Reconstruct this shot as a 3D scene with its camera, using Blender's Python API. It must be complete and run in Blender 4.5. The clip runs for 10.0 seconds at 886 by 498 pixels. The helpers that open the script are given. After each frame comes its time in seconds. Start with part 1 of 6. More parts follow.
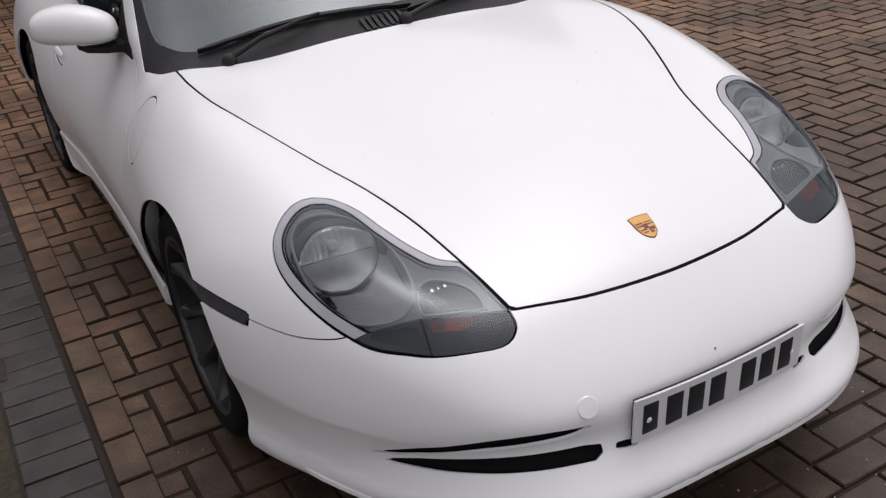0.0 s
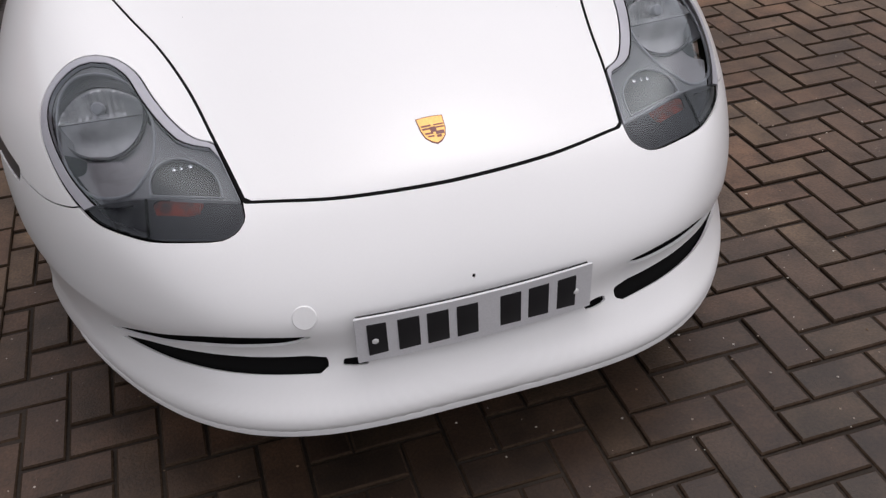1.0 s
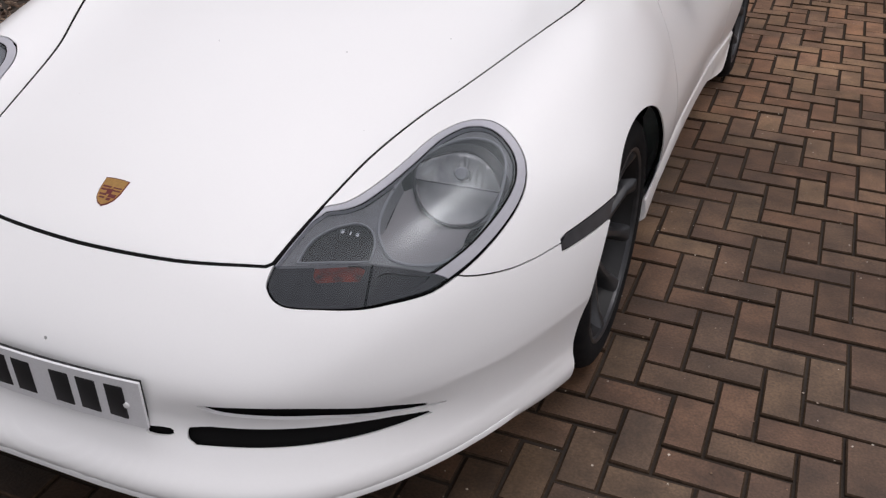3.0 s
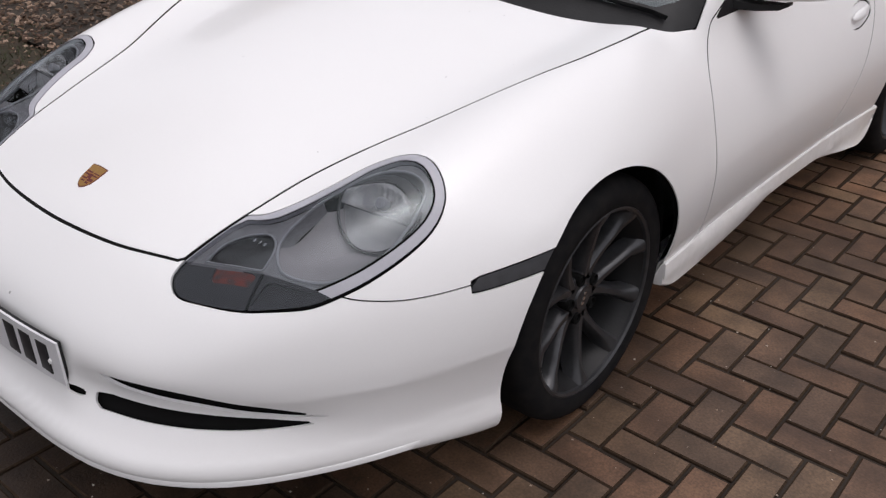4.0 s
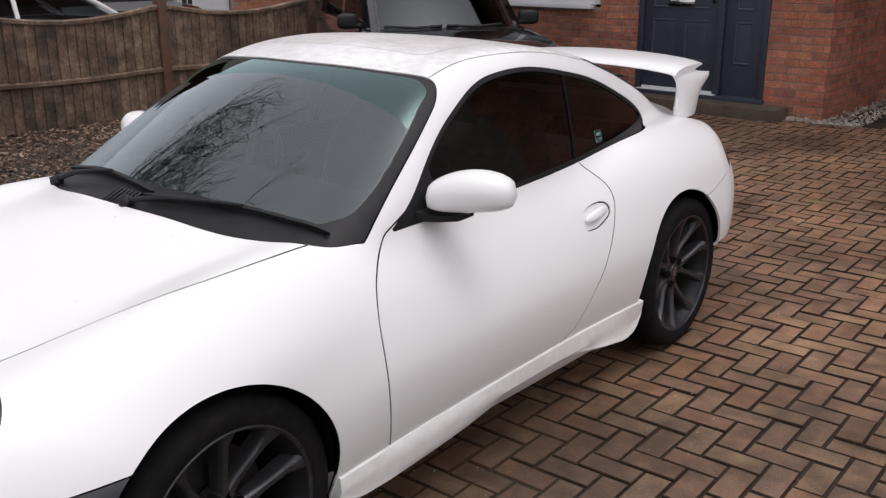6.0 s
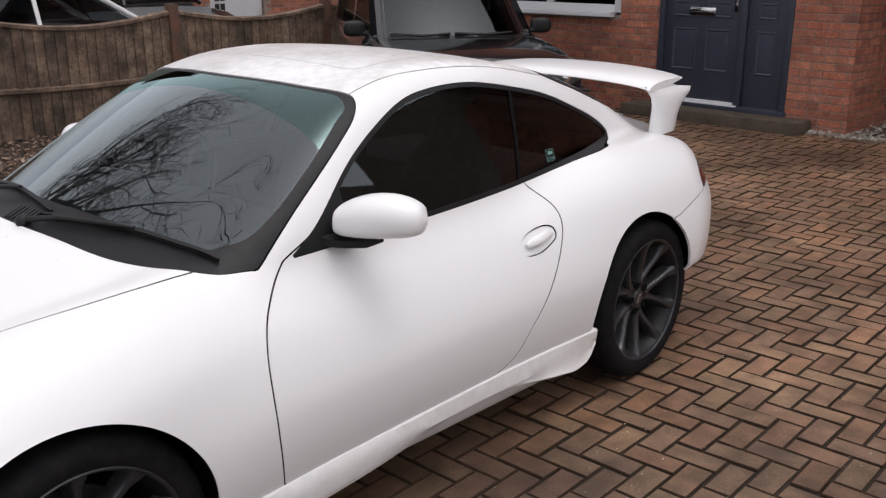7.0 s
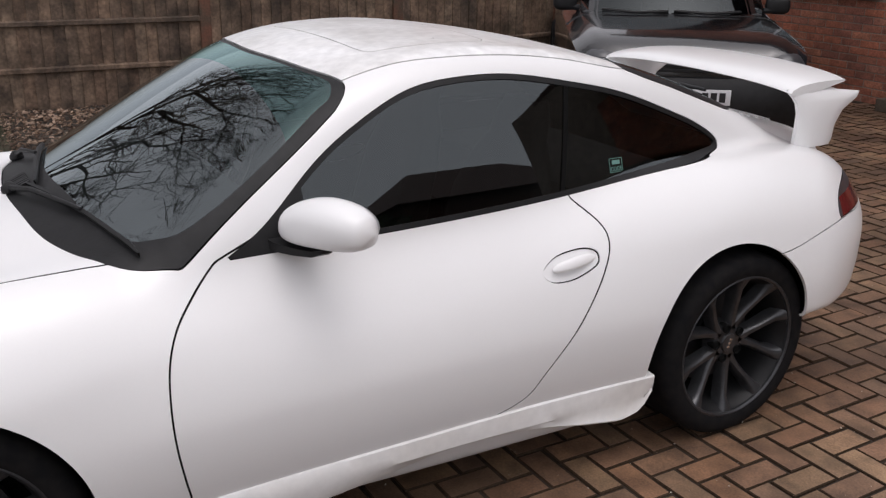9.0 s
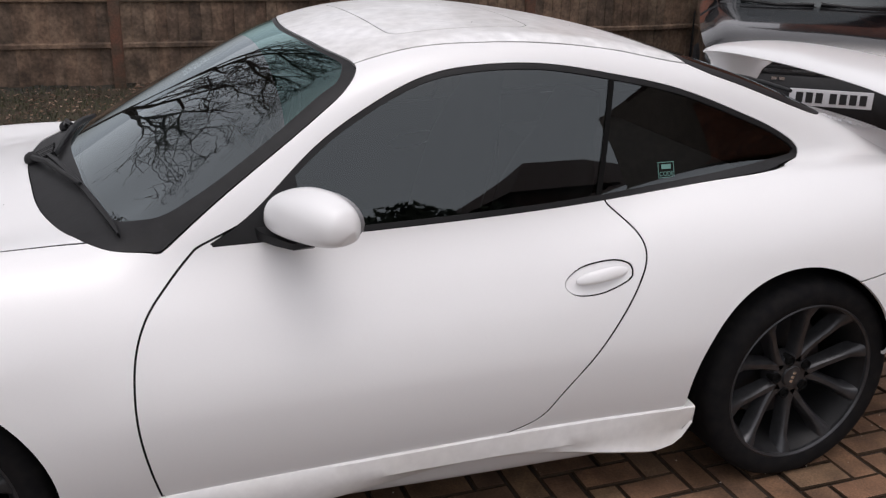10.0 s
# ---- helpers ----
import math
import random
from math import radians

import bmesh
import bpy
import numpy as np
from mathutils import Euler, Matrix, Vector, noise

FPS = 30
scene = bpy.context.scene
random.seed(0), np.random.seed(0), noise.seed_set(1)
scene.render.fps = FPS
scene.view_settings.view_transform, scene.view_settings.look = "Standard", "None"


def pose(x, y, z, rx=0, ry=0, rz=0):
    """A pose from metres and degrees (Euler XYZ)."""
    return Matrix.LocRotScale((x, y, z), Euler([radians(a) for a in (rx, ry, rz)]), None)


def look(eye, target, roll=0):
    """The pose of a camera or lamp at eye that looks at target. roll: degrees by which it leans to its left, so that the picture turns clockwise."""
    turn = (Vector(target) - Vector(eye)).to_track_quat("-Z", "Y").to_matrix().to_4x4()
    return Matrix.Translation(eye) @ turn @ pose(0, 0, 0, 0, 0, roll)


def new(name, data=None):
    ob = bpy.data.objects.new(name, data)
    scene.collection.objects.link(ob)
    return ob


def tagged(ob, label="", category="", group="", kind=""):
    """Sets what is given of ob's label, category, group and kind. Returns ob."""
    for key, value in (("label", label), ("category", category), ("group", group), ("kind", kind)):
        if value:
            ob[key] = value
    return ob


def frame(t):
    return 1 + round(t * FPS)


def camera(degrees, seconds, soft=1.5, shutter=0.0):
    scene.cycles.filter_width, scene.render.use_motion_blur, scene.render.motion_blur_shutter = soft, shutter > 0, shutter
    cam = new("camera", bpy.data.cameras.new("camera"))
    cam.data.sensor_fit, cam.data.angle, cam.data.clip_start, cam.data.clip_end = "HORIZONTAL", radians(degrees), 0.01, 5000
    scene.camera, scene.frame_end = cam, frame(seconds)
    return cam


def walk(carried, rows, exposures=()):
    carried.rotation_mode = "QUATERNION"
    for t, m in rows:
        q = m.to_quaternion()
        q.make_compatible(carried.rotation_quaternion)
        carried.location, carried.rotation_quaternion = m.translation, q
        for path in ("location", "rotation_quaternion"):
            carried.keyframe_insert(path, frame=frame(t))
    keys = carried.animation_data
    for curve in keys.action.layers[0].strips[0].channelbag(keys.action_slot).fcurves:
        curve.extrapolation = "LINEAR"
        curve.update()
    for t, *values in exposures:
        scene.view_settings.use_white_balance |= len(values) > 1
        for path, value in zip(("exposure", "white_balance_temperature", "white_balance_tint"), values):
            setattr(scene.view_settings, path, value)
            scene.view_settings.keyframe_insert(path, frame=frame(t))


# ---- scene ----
cam = camera(50.8, 10.0, soft=1.3)
PATH = [
    (0, (-1.19, -2.162, 1.571), (-0.38, -0.584, 0.646), -5.2),
    (0.5, (-0.789, -2.231, 1.519), (-0.182, -0.671, 0.424), -4.4),
    (1, (-0.401, -2.315, 1.497), (0.018, -0.737, 0.343), -3.9),
    (1.5, (0.003, -2.363, 1.506), (0.151, -0.721, 0.374), -3.1),
    (2, (0.381, -2.235, 1.501), (0.287, -0.571, 0.396), -1.8),
    (2.5, (0.824, -2.159, 1.496), (0.393, -0.519, 0.436), -0.2),
    (3, (1.161, -2.007, 1.468), (0.522, -0.405, 0.455), 1.2),
    (3.2, (1.292, -1.954, 1.487), (0.58, -0.379, 0.48), 1.2),
    (4.3, (1.873, -1.611, 1.526), (0.648, -0.345, 0.578), 2.0),
    (4.5, (1.958, -1.541, 1.558), (0.678, -0.321, 0.624), 2.2),
    (5, (2.213, -1.428, 1.574), (0.806, -0.271, 0.747), 2.2),
    (5.5, (2.37, -1.33, 1.6), (1.003, -0.05, 0.898), 0.9),
    (6, (2.388, -1.152, 1.598), (1.184, 0.325, 0.991), -0.2),
    (6.2, (2.388, -1.072, 1.596), (1.222, 0.445, 1.016), -0.5),
    (7.5, (2.645, -0.569, 1.614), (1.275, 0.745, 0.984), 0.2),
    (8, (2.605, -0.344, 1.601), (1.182, 0.895, 0.938), 0.1),
    (8.5, (2.658, -0.13, 1.6), (1.129, 0.988, 0.957), 0.1),
    (9, (2.76, 0.091, 1.619), (1.128, 1.039, 0.958), 0.8),
    (9.5, (2.744, 0.306, 1.599), (1.07, 1.163, 0.917), 1.0),
    (10, (2.746, 0.504, 1.596), (0.986, 1.154, 0.903), 1.5),
]
walk(cam, [(t, look(eye, target, roll)) for t, eye, target, roll in PATH],
     [(0, 0.12, 6500, 15.5), (3.0, 0.12, 6500, 15.5), (4.5, 0.2, 6500, 15.5), (5.5, 0.28, 6500, 15.5), (6.2, 0.34, 6500, 15.5), (8, 0.30, 6500, 15.5), (10, 0.17, 6500, 15.5)])

# ---- light: an overcast winter day ----
world = bpy.data.worlds.new("overcast_sky")
scene.world = world
world.use_nodes = True
wn = world.node_tree.nodes
sky = wn.new("ShaderNodeTexSky")
sky.sky_type = "NISHITA"
sky.sun_disc = False
sky.sun_elevation, sky.sun_rotation = radians(74), radians(76)
sky.air_density, sky.dust_density, sky.ozone_density = 1.0, 4.0, 1.0
grey = wn.new("ShaderNodeHueSaturation")
grey.inputs["Saturation"].default_value = 0.20
world.node_tree.links.new(sky.outputs[0], grey.inputs["Color"])
world.node_tree.links.new(grey.outputs[0], wn["Background"].inputs["Color"])
wn["Background"].inputs["Strength"].default_value = 0.135
sun = new("sun", bpy.data.lights.new("sun", "SUN"))
sun.data.energy, sun.data.angle, sun.data.color = 0.75, radians(170), (1.0, 0.985, 0.96)
sun.matrix_world = look((1.4, -0.3, 9), (0, 0, 0))

# ---- materials ----
def material(name, colour, rough=0.5, metal=0.0, vary=0.0, scale=8.0, fine=0.0, fine_scale=120.0, bump_by=0.0, coat=0.0, tint=None, spec=0.5):
    """A principled material with noise at two sizes in its colour, and fine relief."""
    m = bpy.data.materials.new(name)
    m.use_nodes = True
    n, link = m.node_tree.nodes, m.node_tree.links
    p = n["Principled BSDF"]
    p.inputs["Roughness"].default_value, p.inputs["Metallic"].default_value = rough, metal
    p.inputs["Coat Weight"].default_value = coat
    p.inputs["Specular IOR Level"].default_value = spec
    p.inputs["Coat Roughness"].default_value = 0.06
    base = (*colour, 1)
    p.inputs["Base Color"].default_value = base
    at = n.new("ShaderNodeTexCoord").outputs["Object"]
    out = None
    if vary:
        other = (*tint, 1) if tint else tuple(c * (1 - vary) for c in colour) + (1,)
        big = n.new("ShaderNodeTexNoise")
        big.inputs["Scale"].default_value, big.inputs["Detail"].default_value = scale, 5
        link.new(at, big.inputs["Vector"])
        ramp = n.new("ShaderNodeMapRange")
        ramp.inputs["From Min"].default_value, ramp.inputs["From Max"].default_value = 0.35, 0.68
        link.new(big.outputs["Fac"], ramp.inputs["Value"])
        mix = n.new("ShaderNodeMix")
        mix.data_type = "RGBA"
        mix.inputs["A"].default_value, mix.inputs["B"].default_value = base, other
        link.new(ramp.outputs["Result"], mix.inputs["Factor"])
        out = mix.outputs["Result"]
    if fine or bump_by:
        small = n.new("ShaderNodeTexNoise")
        small.inputs["Scale"].default_value, small.inputs["Detail"].default_value = fine_scale, 6
        link.new(at, small.inputs["Vector"])
        if fine:
            speck = n.new("ShaderNodeMix")
            speck.data_type, speck.blend_type = "RGBA", "MULTIPLY"
            grain = n.new("ShaderNodeMapRange")
            grain.inputs["From Min"].default_value, grain.inputs["From Max"].default_value = 0.3, 0.7
            grain.inputs["To Min"].default_value, grain.inputs["To Max"].default_value = 1 - fine, 1 + fine
            link.new(small.outputs["Fac"], grain.inputs["Value"])
            speck.inputs["Factor"].default_value = 1
            if out is None:
                speck.inputs["A"].default_value = base
            else:
                link.new(out, speck.inputs["A"])
            link.new(grain.outputs["Result"], speck.inputs["B"])
            out = speck.outputs["Result"]
        if bump_by:
            b = n.new("ShaderNodeBump")
            b.inputs["Strength"].default_value, b.inputs["Distance"].default_value = 0.6, bump_by
            link.new(small.outputs["Fac"], b.inputs["Height"])
            link.new(b.outputs["Normal"], p.inputs["Normal"])
    if out is not None:
        link.new(out, p.inputs["Base Color"])
    return m


def pane_material(name, tint, rough=0.0, gain=1.45, shine=(0.88, 0.97, 1.0)):
    """A thin pane: clear through its tint, with a mirror gloss that grows towards grazing."""
    m = bpy.data.materials.new(name)
    m.use_nodes = True
    n, link = m.node_tree.nodes, m.node_tree.links
    n.remove(n["Principled BSDF"])
    clear, gloss, mix, fres = (n.new("ShaderNode" + k) for k in ("BsdfTransparent", "BsdfGlossy", "MixShader", "Fresnel"))
    clear.inputs["Color"].default_value = (*tint, 1)
    gloss.inputs["Color"].default_value = (*shine, 1)
    gloss.inputs["Roughness"].default_value = rough
    fres.inputs["IOR"].default_value = 1.52
    lift = n.new("ShaderNodeMath")
    lift.operation = "MULTIPLY_ADD"
    lift.inputs[1].default_value, lift.inputs[2].default_value = gain, 0.034 * gain
    link.new(fres.outputs[0], lift.inputs[0])
    link.new(lift.outputs[0], mix.inputs["Fac"])
    link.new(clear.outputs[0], mix.inputs[1])
    link.new(gloss.outputs[0], mix.inputs[2])
    link.new(mix.outputs[0], n["Material Output"].inputs["Surface"])
    return m


WHITE_PAINT = material("white_paint", (0.81, 0.81, 0.812), 0.30, vary=0.03, scale=1.4, fine=0.006, fine_scale=260, coat=0.4)
DIRTY_PAINT = material("dirty_white_paint", (0.80, 0.80, 0.80), 0.34, vary=0.25, scale=5.0, tint=(0.66, 0.65, 0.635), fine=0.12, fine_scale=26, coat=0.3)
SKIRT_PAINT = material("splashed_white_paint", (0.80, 0.80, 0.80), 0.36, vary=0.3, scale=2.5, tint=(0.73, 0.715, 0.69), fine=0.05, fine_scale=30, coat=0.25)
BLACK_PLASTIC = material("black_plastic", (0.012, 0.012, 0.013), 0.5, vary=0.4, scale=20, bump_by=0.0006, spec=0.3)
DARK_TRIM = material("dark_trim", (0.020, 0.020, 0.022), 0.4, vary=0.2, scale=14, fine=0.1)
GAP_BLACK = material("gap_black", (0.006, 0.006, 0.006), 0.9, spec=0.1)
RUBBER = material("rubber", (0.008, 0.008, 0.009), 0.85, vary=0.4, scale=30, tint=(0.014, 0.013, 0.013), bump_by=0.0005, spec=0.08)
RIM_GREY = material("rim_grey", (0.055, 0.056, 0.060), 0.30, 0.5, vary=0.3, scale=25, fine=0.08)
CHROME = material("chrome", (0.72, 0.73, 0.74), 0.12, 1.0, vary=0.15, scale=30)
SATIN = material("satin_grey", (0.33, 0.34, 0.36), 0.4, 0.1, vary=0.12, scale=20)
BEZEL = material("bezel_grey", (0.40, 0.40, 0.44), 0.4, vary=0.1, scale=15, fine=0.04)
AMBER = material("amber_plastic", (0.34, 0.055, 0.030), 0.3, vary=0.6, scale=45, tint=(0.06, 0.045, 0.045))
RED_LENS = material("red_lens", (0.14, 0.01, 0.012), 0.15, vary=0.3, scale=60, coat=0.6)
SMOKE = material("smoked_plastic", (0.05, 0.052, 0.058), 0.3, vary=0.3, scale=40, coat=0.3)
BAND_GLASS = pane_material("band_glass", (0.05, 0.22, 0.21), 0.0, 1.45, (0.64, 0.89, 0.88))
SCREEN = pane_material("screen_glass", (0.30, 0.36, 0.36))
TINTED = pane_material("tinted_glass", (0.16, 0.175, 0.175), 0.0, 0.95)
LAMP_COVER = pane_material("lamp_cover_plastic", (0.74, 0.75, 0.78), 0.02, 0.8)
LOWER_COVER = pane_material("lower_cover_plastic", (0.50, 0.50, 0.53), 0.02, 0.45)
GOLD = material("gold", (0.52, 0.30, 0.10), 0.3, 0.7, vary=0.2, scale=200)
MAROON = material("maroon_enamel", (0.13, 0.02, 0.02), 0.3)
PLATE_WHITE = material("plate_white", (0.66, 0.66, 0.68), 0.35, vary=0.06, scale=12, fine=0.05, fine_scale=300)
INK = material("black_ink", (0.012, 0.012, 0.014), 0.45)
UPVC_WHITE = material("white_cap", (0.75, 0.75, 0.75), 0.4)
SEAT = material("seat_leather", (0.035, 0.035, 0.037), 0.6, vary=0.3, scale=14, bump_by=0.001)


# ---- building helpers ----
def part(name, bm, mat, parent=None, label="", smooth=True):
    """Links a bmesh as one mesh object, as a part where it has a parent."""
    me = bpy.data.meshes.new(name)
    bmesh.ops.recalc_face_normals(bm, faces=bm.faces[:])
    bm.to_mesh(me)
    bm.free()
    return mesh_part(name, me, mat, parent, label, smooth)


def mesh_part(name, me, mat, parent=None, label="", smooth=True):
    for one in mat if isinstance(mat, (list, tuple)) else [mat]:
        me.materials.append(one)
    if smooth:
        me.polygons.foreach_set("use_smooth", [True] * len(me.polygons))
        me.set_sharp_from_angle(angle=radians(38))
    ob = new(name, me)
    if parent:
        ob.parent = parent
    if label:
        ob["label"] = label
    return ob


def box(bm, lo, hi, bevel=0.0, m=None):
    made = bmesh.ops.create_cube(bm, size=1.0)["verts"]
    lo, hi = Vector(lo), Vector(hi)
    for v in made:
        v.co = Vector((lo[i] + (v.co[i] + 0.5) * (hi[i] - lo[i]) for i in range(3)))
    if bevel:
        edges = list({e for v in made for e in v.link_edges})
        res = bmesh.ops.bevel(bm, geom=edges, offset=bevel, segments=2, affect="EDGES", profile=0.6)
        made = list({v for f in res["faces"] for v in f.verts} | {v for v in made if v.is_valid})
    if m is not None:
        bmesh.ops.transform(bm, matrix=m, verts=[v for v in made if v.is_valid])
    return made


def loft(bm, rings, closed=True, caps=True):
    """Skins a list of rings of points, each of the same length."""
    made = [[bm.verts.new(p) for p in ring] for ring in rings]
    n = len(made[0])
    for a, b in zip(made, made[1:]):
        for i in range(n if closed else n - 1):
            j = (i + 1) % n
            bm.faces.new((a[i], a[j], b[j], b[i]))
    if caps and closed:
        bm.faces.new(made[0])
        bm.faces.new(made[-1][::-1])
    return made


def tube(bm, points, radius, sides=8, taper=None):
    """A round bar along a line of points."""
    points = [Vector(p) for p in points]
    rings = []
    for i, p in enumerate(points):
        way = (points[min(i + 1, len(points) - 1)] - points[max(i - 1, 0)]).normalized()
        side = way.cross(Vector((0, 0, 1)) if abs(way.z) < 0.9 else Vector((1, 0, 0))).normalized()
        up = way.cross(side)
        r = radius if taper is None else radius + (taper - radius) * i / max(len(points) - 1, 1)
        rings.append([p + r * (math.cos(a) * side + math.sin(a) * up) for a in (2 * math.pi * k / sides for k in range(sides))])
    loft(bm, rings)


def spin(bm, profile, centre=(0, 0, 0), steps=64):
    """Turns a profile of (radius, along x) round the x axis."""
    rings = []
    for k in range(steps):
        a = 2 * math.pi * k / steps
        rings.append([bm.verts.new((centre[0] + x, centre[1] + r * math.cos(a), centre[2] + r * math.sin(a))) for r, x in profile])
    for k in range(steps):
        a, b = rings[k], rings[(k + 1) % steps]
        for i in range(len(profile) - 1):
            bm.faces.new((a[i], a[i + 1], b[i + 1], b[i]))


def empty(name, label, category, group="", at=None):
    ob = new(name)
    if at is not None:
        ob.matrix_world = at
    return tagged(ob, label, category, group)


# ---- the car's body as a smooth solid: x half width, y back from the front axle, z up ----
def spl(x, ks, vs):
    ks, vs = np.asarray(ks, float), np.asarray(vs, float)
    x = np.clip(x, ks[0], ks[-1])
    i = np.clip(np.searchsorted(ks, x) - 1, 0, len(ks) - 2)
    h = np.diff(ks)
    d = np.diff(vs) / h
    m = np.concatenate(([d[0]], (d[:-1] * h[1:] + d[1:] * h[:-1]) / (h[1:] + h[:-1]), [d[-1]]))
    t = (x - ks[i]) / h[i]
    return (vs[i] * (1 + 2 * t) * (1 - t) ** 2 + h[i] * m[i] * t * (1 - t) ** 2
            + vs[i + 1] * t * t * (3 - 2 * t) + h[i] * m[i + 1] * t * t * (t - 1))


def smax(a, b, k):
    h = np.clip(0.5 + 0.5 * (a - b) / k, 0, 1)
    return b + (a - b) * h + k * h * (1 - h)


def smin(a, b, k):
    return -smax(-a, -b, k)


def bump(v, centre, width):
    return np.exp(-((v - centre) / width) ** 2)


def top_height(ax, y):
    mid = spl(y, (-1.1, -0.95, -0.88, -0.785, -0.6, -0.3, 0.0, 0.3, 0.6, 1.7, 2.4, 2.75, 3.05, 3.25, 3.45),
              (0.46, 0.562, 0.614, 0.664, 0.733, 0.804, 0.86, 0.90, 0.92, 0.92, 0.92, 0.90, 0.845, 0.785, 0.66))
    crown = spl(y, (-1.0, -0.6, 0.0, 0.6, 2.4, 3.2), (0.18, 0.25, 0.20, 0.165, 0.10, 0.10))
    crest = spl(y, (-1.0, -0.6, -0.2, 0.3, 0.7, 1.7, 2.3, 3.0), (0.58, 0.63, 0.670, 0.685, 0.67, 0.68, 0.66, 0.58))
    lift = spl(y, (-0.95, -0.7, -0.35, 0.0, 0.4, 0.7, 1.5, 2.3, 2.8, 3.2), (0.03, 0.060, 0.084, 0.074, 0.038, 0.018, 0.02, 0.03, 0.02, 0.0))
    return mid - crown * ax ** 2 + lift * bump(ax, crest, 0.15)


def half_width(y, z):
    wide = spl(y, (-0.9, -0.6, -0.3, -0.12, 0.05, 0.35, 0.7, 1.2, 1.6, 1.95, 2.35, 2.8, 3.2),
               (0.78, 0.838, 0.870, 0.871, 0.867, 0.858, 0.848, 0.846, 0.852, 0.872, 0.888, 0.87, 0.83))
    full = spl(y, (-0.6, -0.3, 0.0, 0.3, 0.5, 1.0, 1.7, 2.35, 3.0), (0.46, 0.295, 0.295, 0.48, 0.76, 0.9, 0.8, 0.55, 0.6))
    up = np.maximum(z - 0.5, 0)
    low = np.maximum(0.5 - z, 0)
    tuck = spl(y, (-0.45, -0.25, 0.1, 2.0, 2.4), (0.45, 0.6, 0.75, 0.75, 0.7))
    lip = 0.030 * np.clip((-0.22 - y) / 0.12, 0, 1) * np.clip((0.258 - z) / 0.035, 0, 1)
    return wide - full * up ** 1.65 - tuck * low ** 2 + lip


def tub(ax, y, z):
    top = z - top_height(ax, y)
    side = ax - half_width(y, z)
    nose = spl(z, (0.1, 0.19, 0.235, 0.265, 0.30, 0.33, 0.37, 0.45, 0.54, 0.64, 0.75), (-1.06, -1.082, -1.089, -1.080, -1.055, -1.041, -1.03, -1.025, -0.995, -0.93, -0.83))
    # hollows round the two vents
    scoop = np.clip((ax - 0.22) / 0.10, 0, 1) * np.clip((0.72 - ax) / 0.12, 0, 1)
    nose = nose + 0.022 * scoop * bump(z, 0.362 - 0.03 * np.clip((ax - 0.5) / 0.2, 0, 1), 0.045)
    front = nose + (0.55 + 0.10 * np.clip((0.40 - z) / 0.12, 0, 1)) * (ax / 0.82) ** 3.8 - y
    tail = spl(z, (0.15, 0.3, 0.5, 0.62, 0.75, 0.9), (3.26, 3.34, 3.39, 3.38, 3.29, 3.18))
    rear = y - (tail - 0.55 * (ax / 0.84) ** 3.0)
    floor = spl(y, (-1.0, -0.65, -0.38, 0.5, 2.0, 2.35, 2.56, 2.8, 3.4), (0.222, 0.212, 0.172, 0.14, 0.15, 0.22, 0.36, 0.37, 0.36)) - z
    d = smax(top, side, 0.14)
    d = smax(d, front, 0.10)
    d = smax(d, rear, 0.12)
    return smax(d, floor, 0.04)


def cabin(ax, y, z):
    # the screen leans back and wraps round in plan
    back = y - 0.40 * ax ** 2 * np.clip((1.9 - y) / 1.0, 0, 1)
    line = spl(back, (0.15, 0.35, 0.6, 0.8, 0.92, 1.1, 1.4, 1.75, 2.1, 2.45, 2.75, 3.0, 3.2),
               (0.80, 0.915, 1.058, 1.165, 1.220, 1.272, 1.302, 1.282, 1.212, 1.095, 0.965, 0.845, 0.74))
    roof = z - (line - 0.08 * ax ** 2)
    slope = spl(back, (0.15, 0.8, 1.1, 1.5, 2.1, 2.6, 3.0), (0.84, 0.87, 0.95, 1.0, 0.95, 0.9, 0.88))
    base = spl(y, (0.4, 0.7, 1.2, 1.7, 2.1, 2.45, 2.9, 3.2), (0.685, 0.692, 0.695, 0.68, 0.635, 0.565, 0.44, 0.35))
    side = ax - (base - 0.30 * (z - 0.88) - 0.24 * np.maximum(z - 0.88, 0) ** 2)
    d = smax(roof * slope, side * 0.92, 0.075)
    return np.maximum(np.maximum(d, 0.72 - z), np.maximum(0.10 - back, y - 3.0))


def body(p):
    ax, y, z = np.sqrt(p[..., 0] ** 2 + 1e-6), p[..., 1], p[..., 2]
    return smin(tub(ax, y, z), cabin(ax, y, z), 0.035)


def body_normal(p, e=0.004):
    g = np.stack([body(p + np.eye(3)[i] * e) - body(p - np.eye(3)[i] * e) for i in range(3)], -1)
    return g / np.maximum(np.linalg.norm(g, axis=-1, keepdims=True), 1e-9)


def shoot(origin, way, reach):
    """Where rays from inside the body leave it."""
    lo, hi = np.zeros(way.shape[:-1]), np.full(way.shape[:-1], reach)
    for _ in range(34):
        mid = (lo + hi) / 2
        inside = body(origin + way * mid[..., None]) < 0
        lo, hi = np.where(inside, mid, lo), np.where(inside, hi, mid)
    return origin + way * lo[..., None]

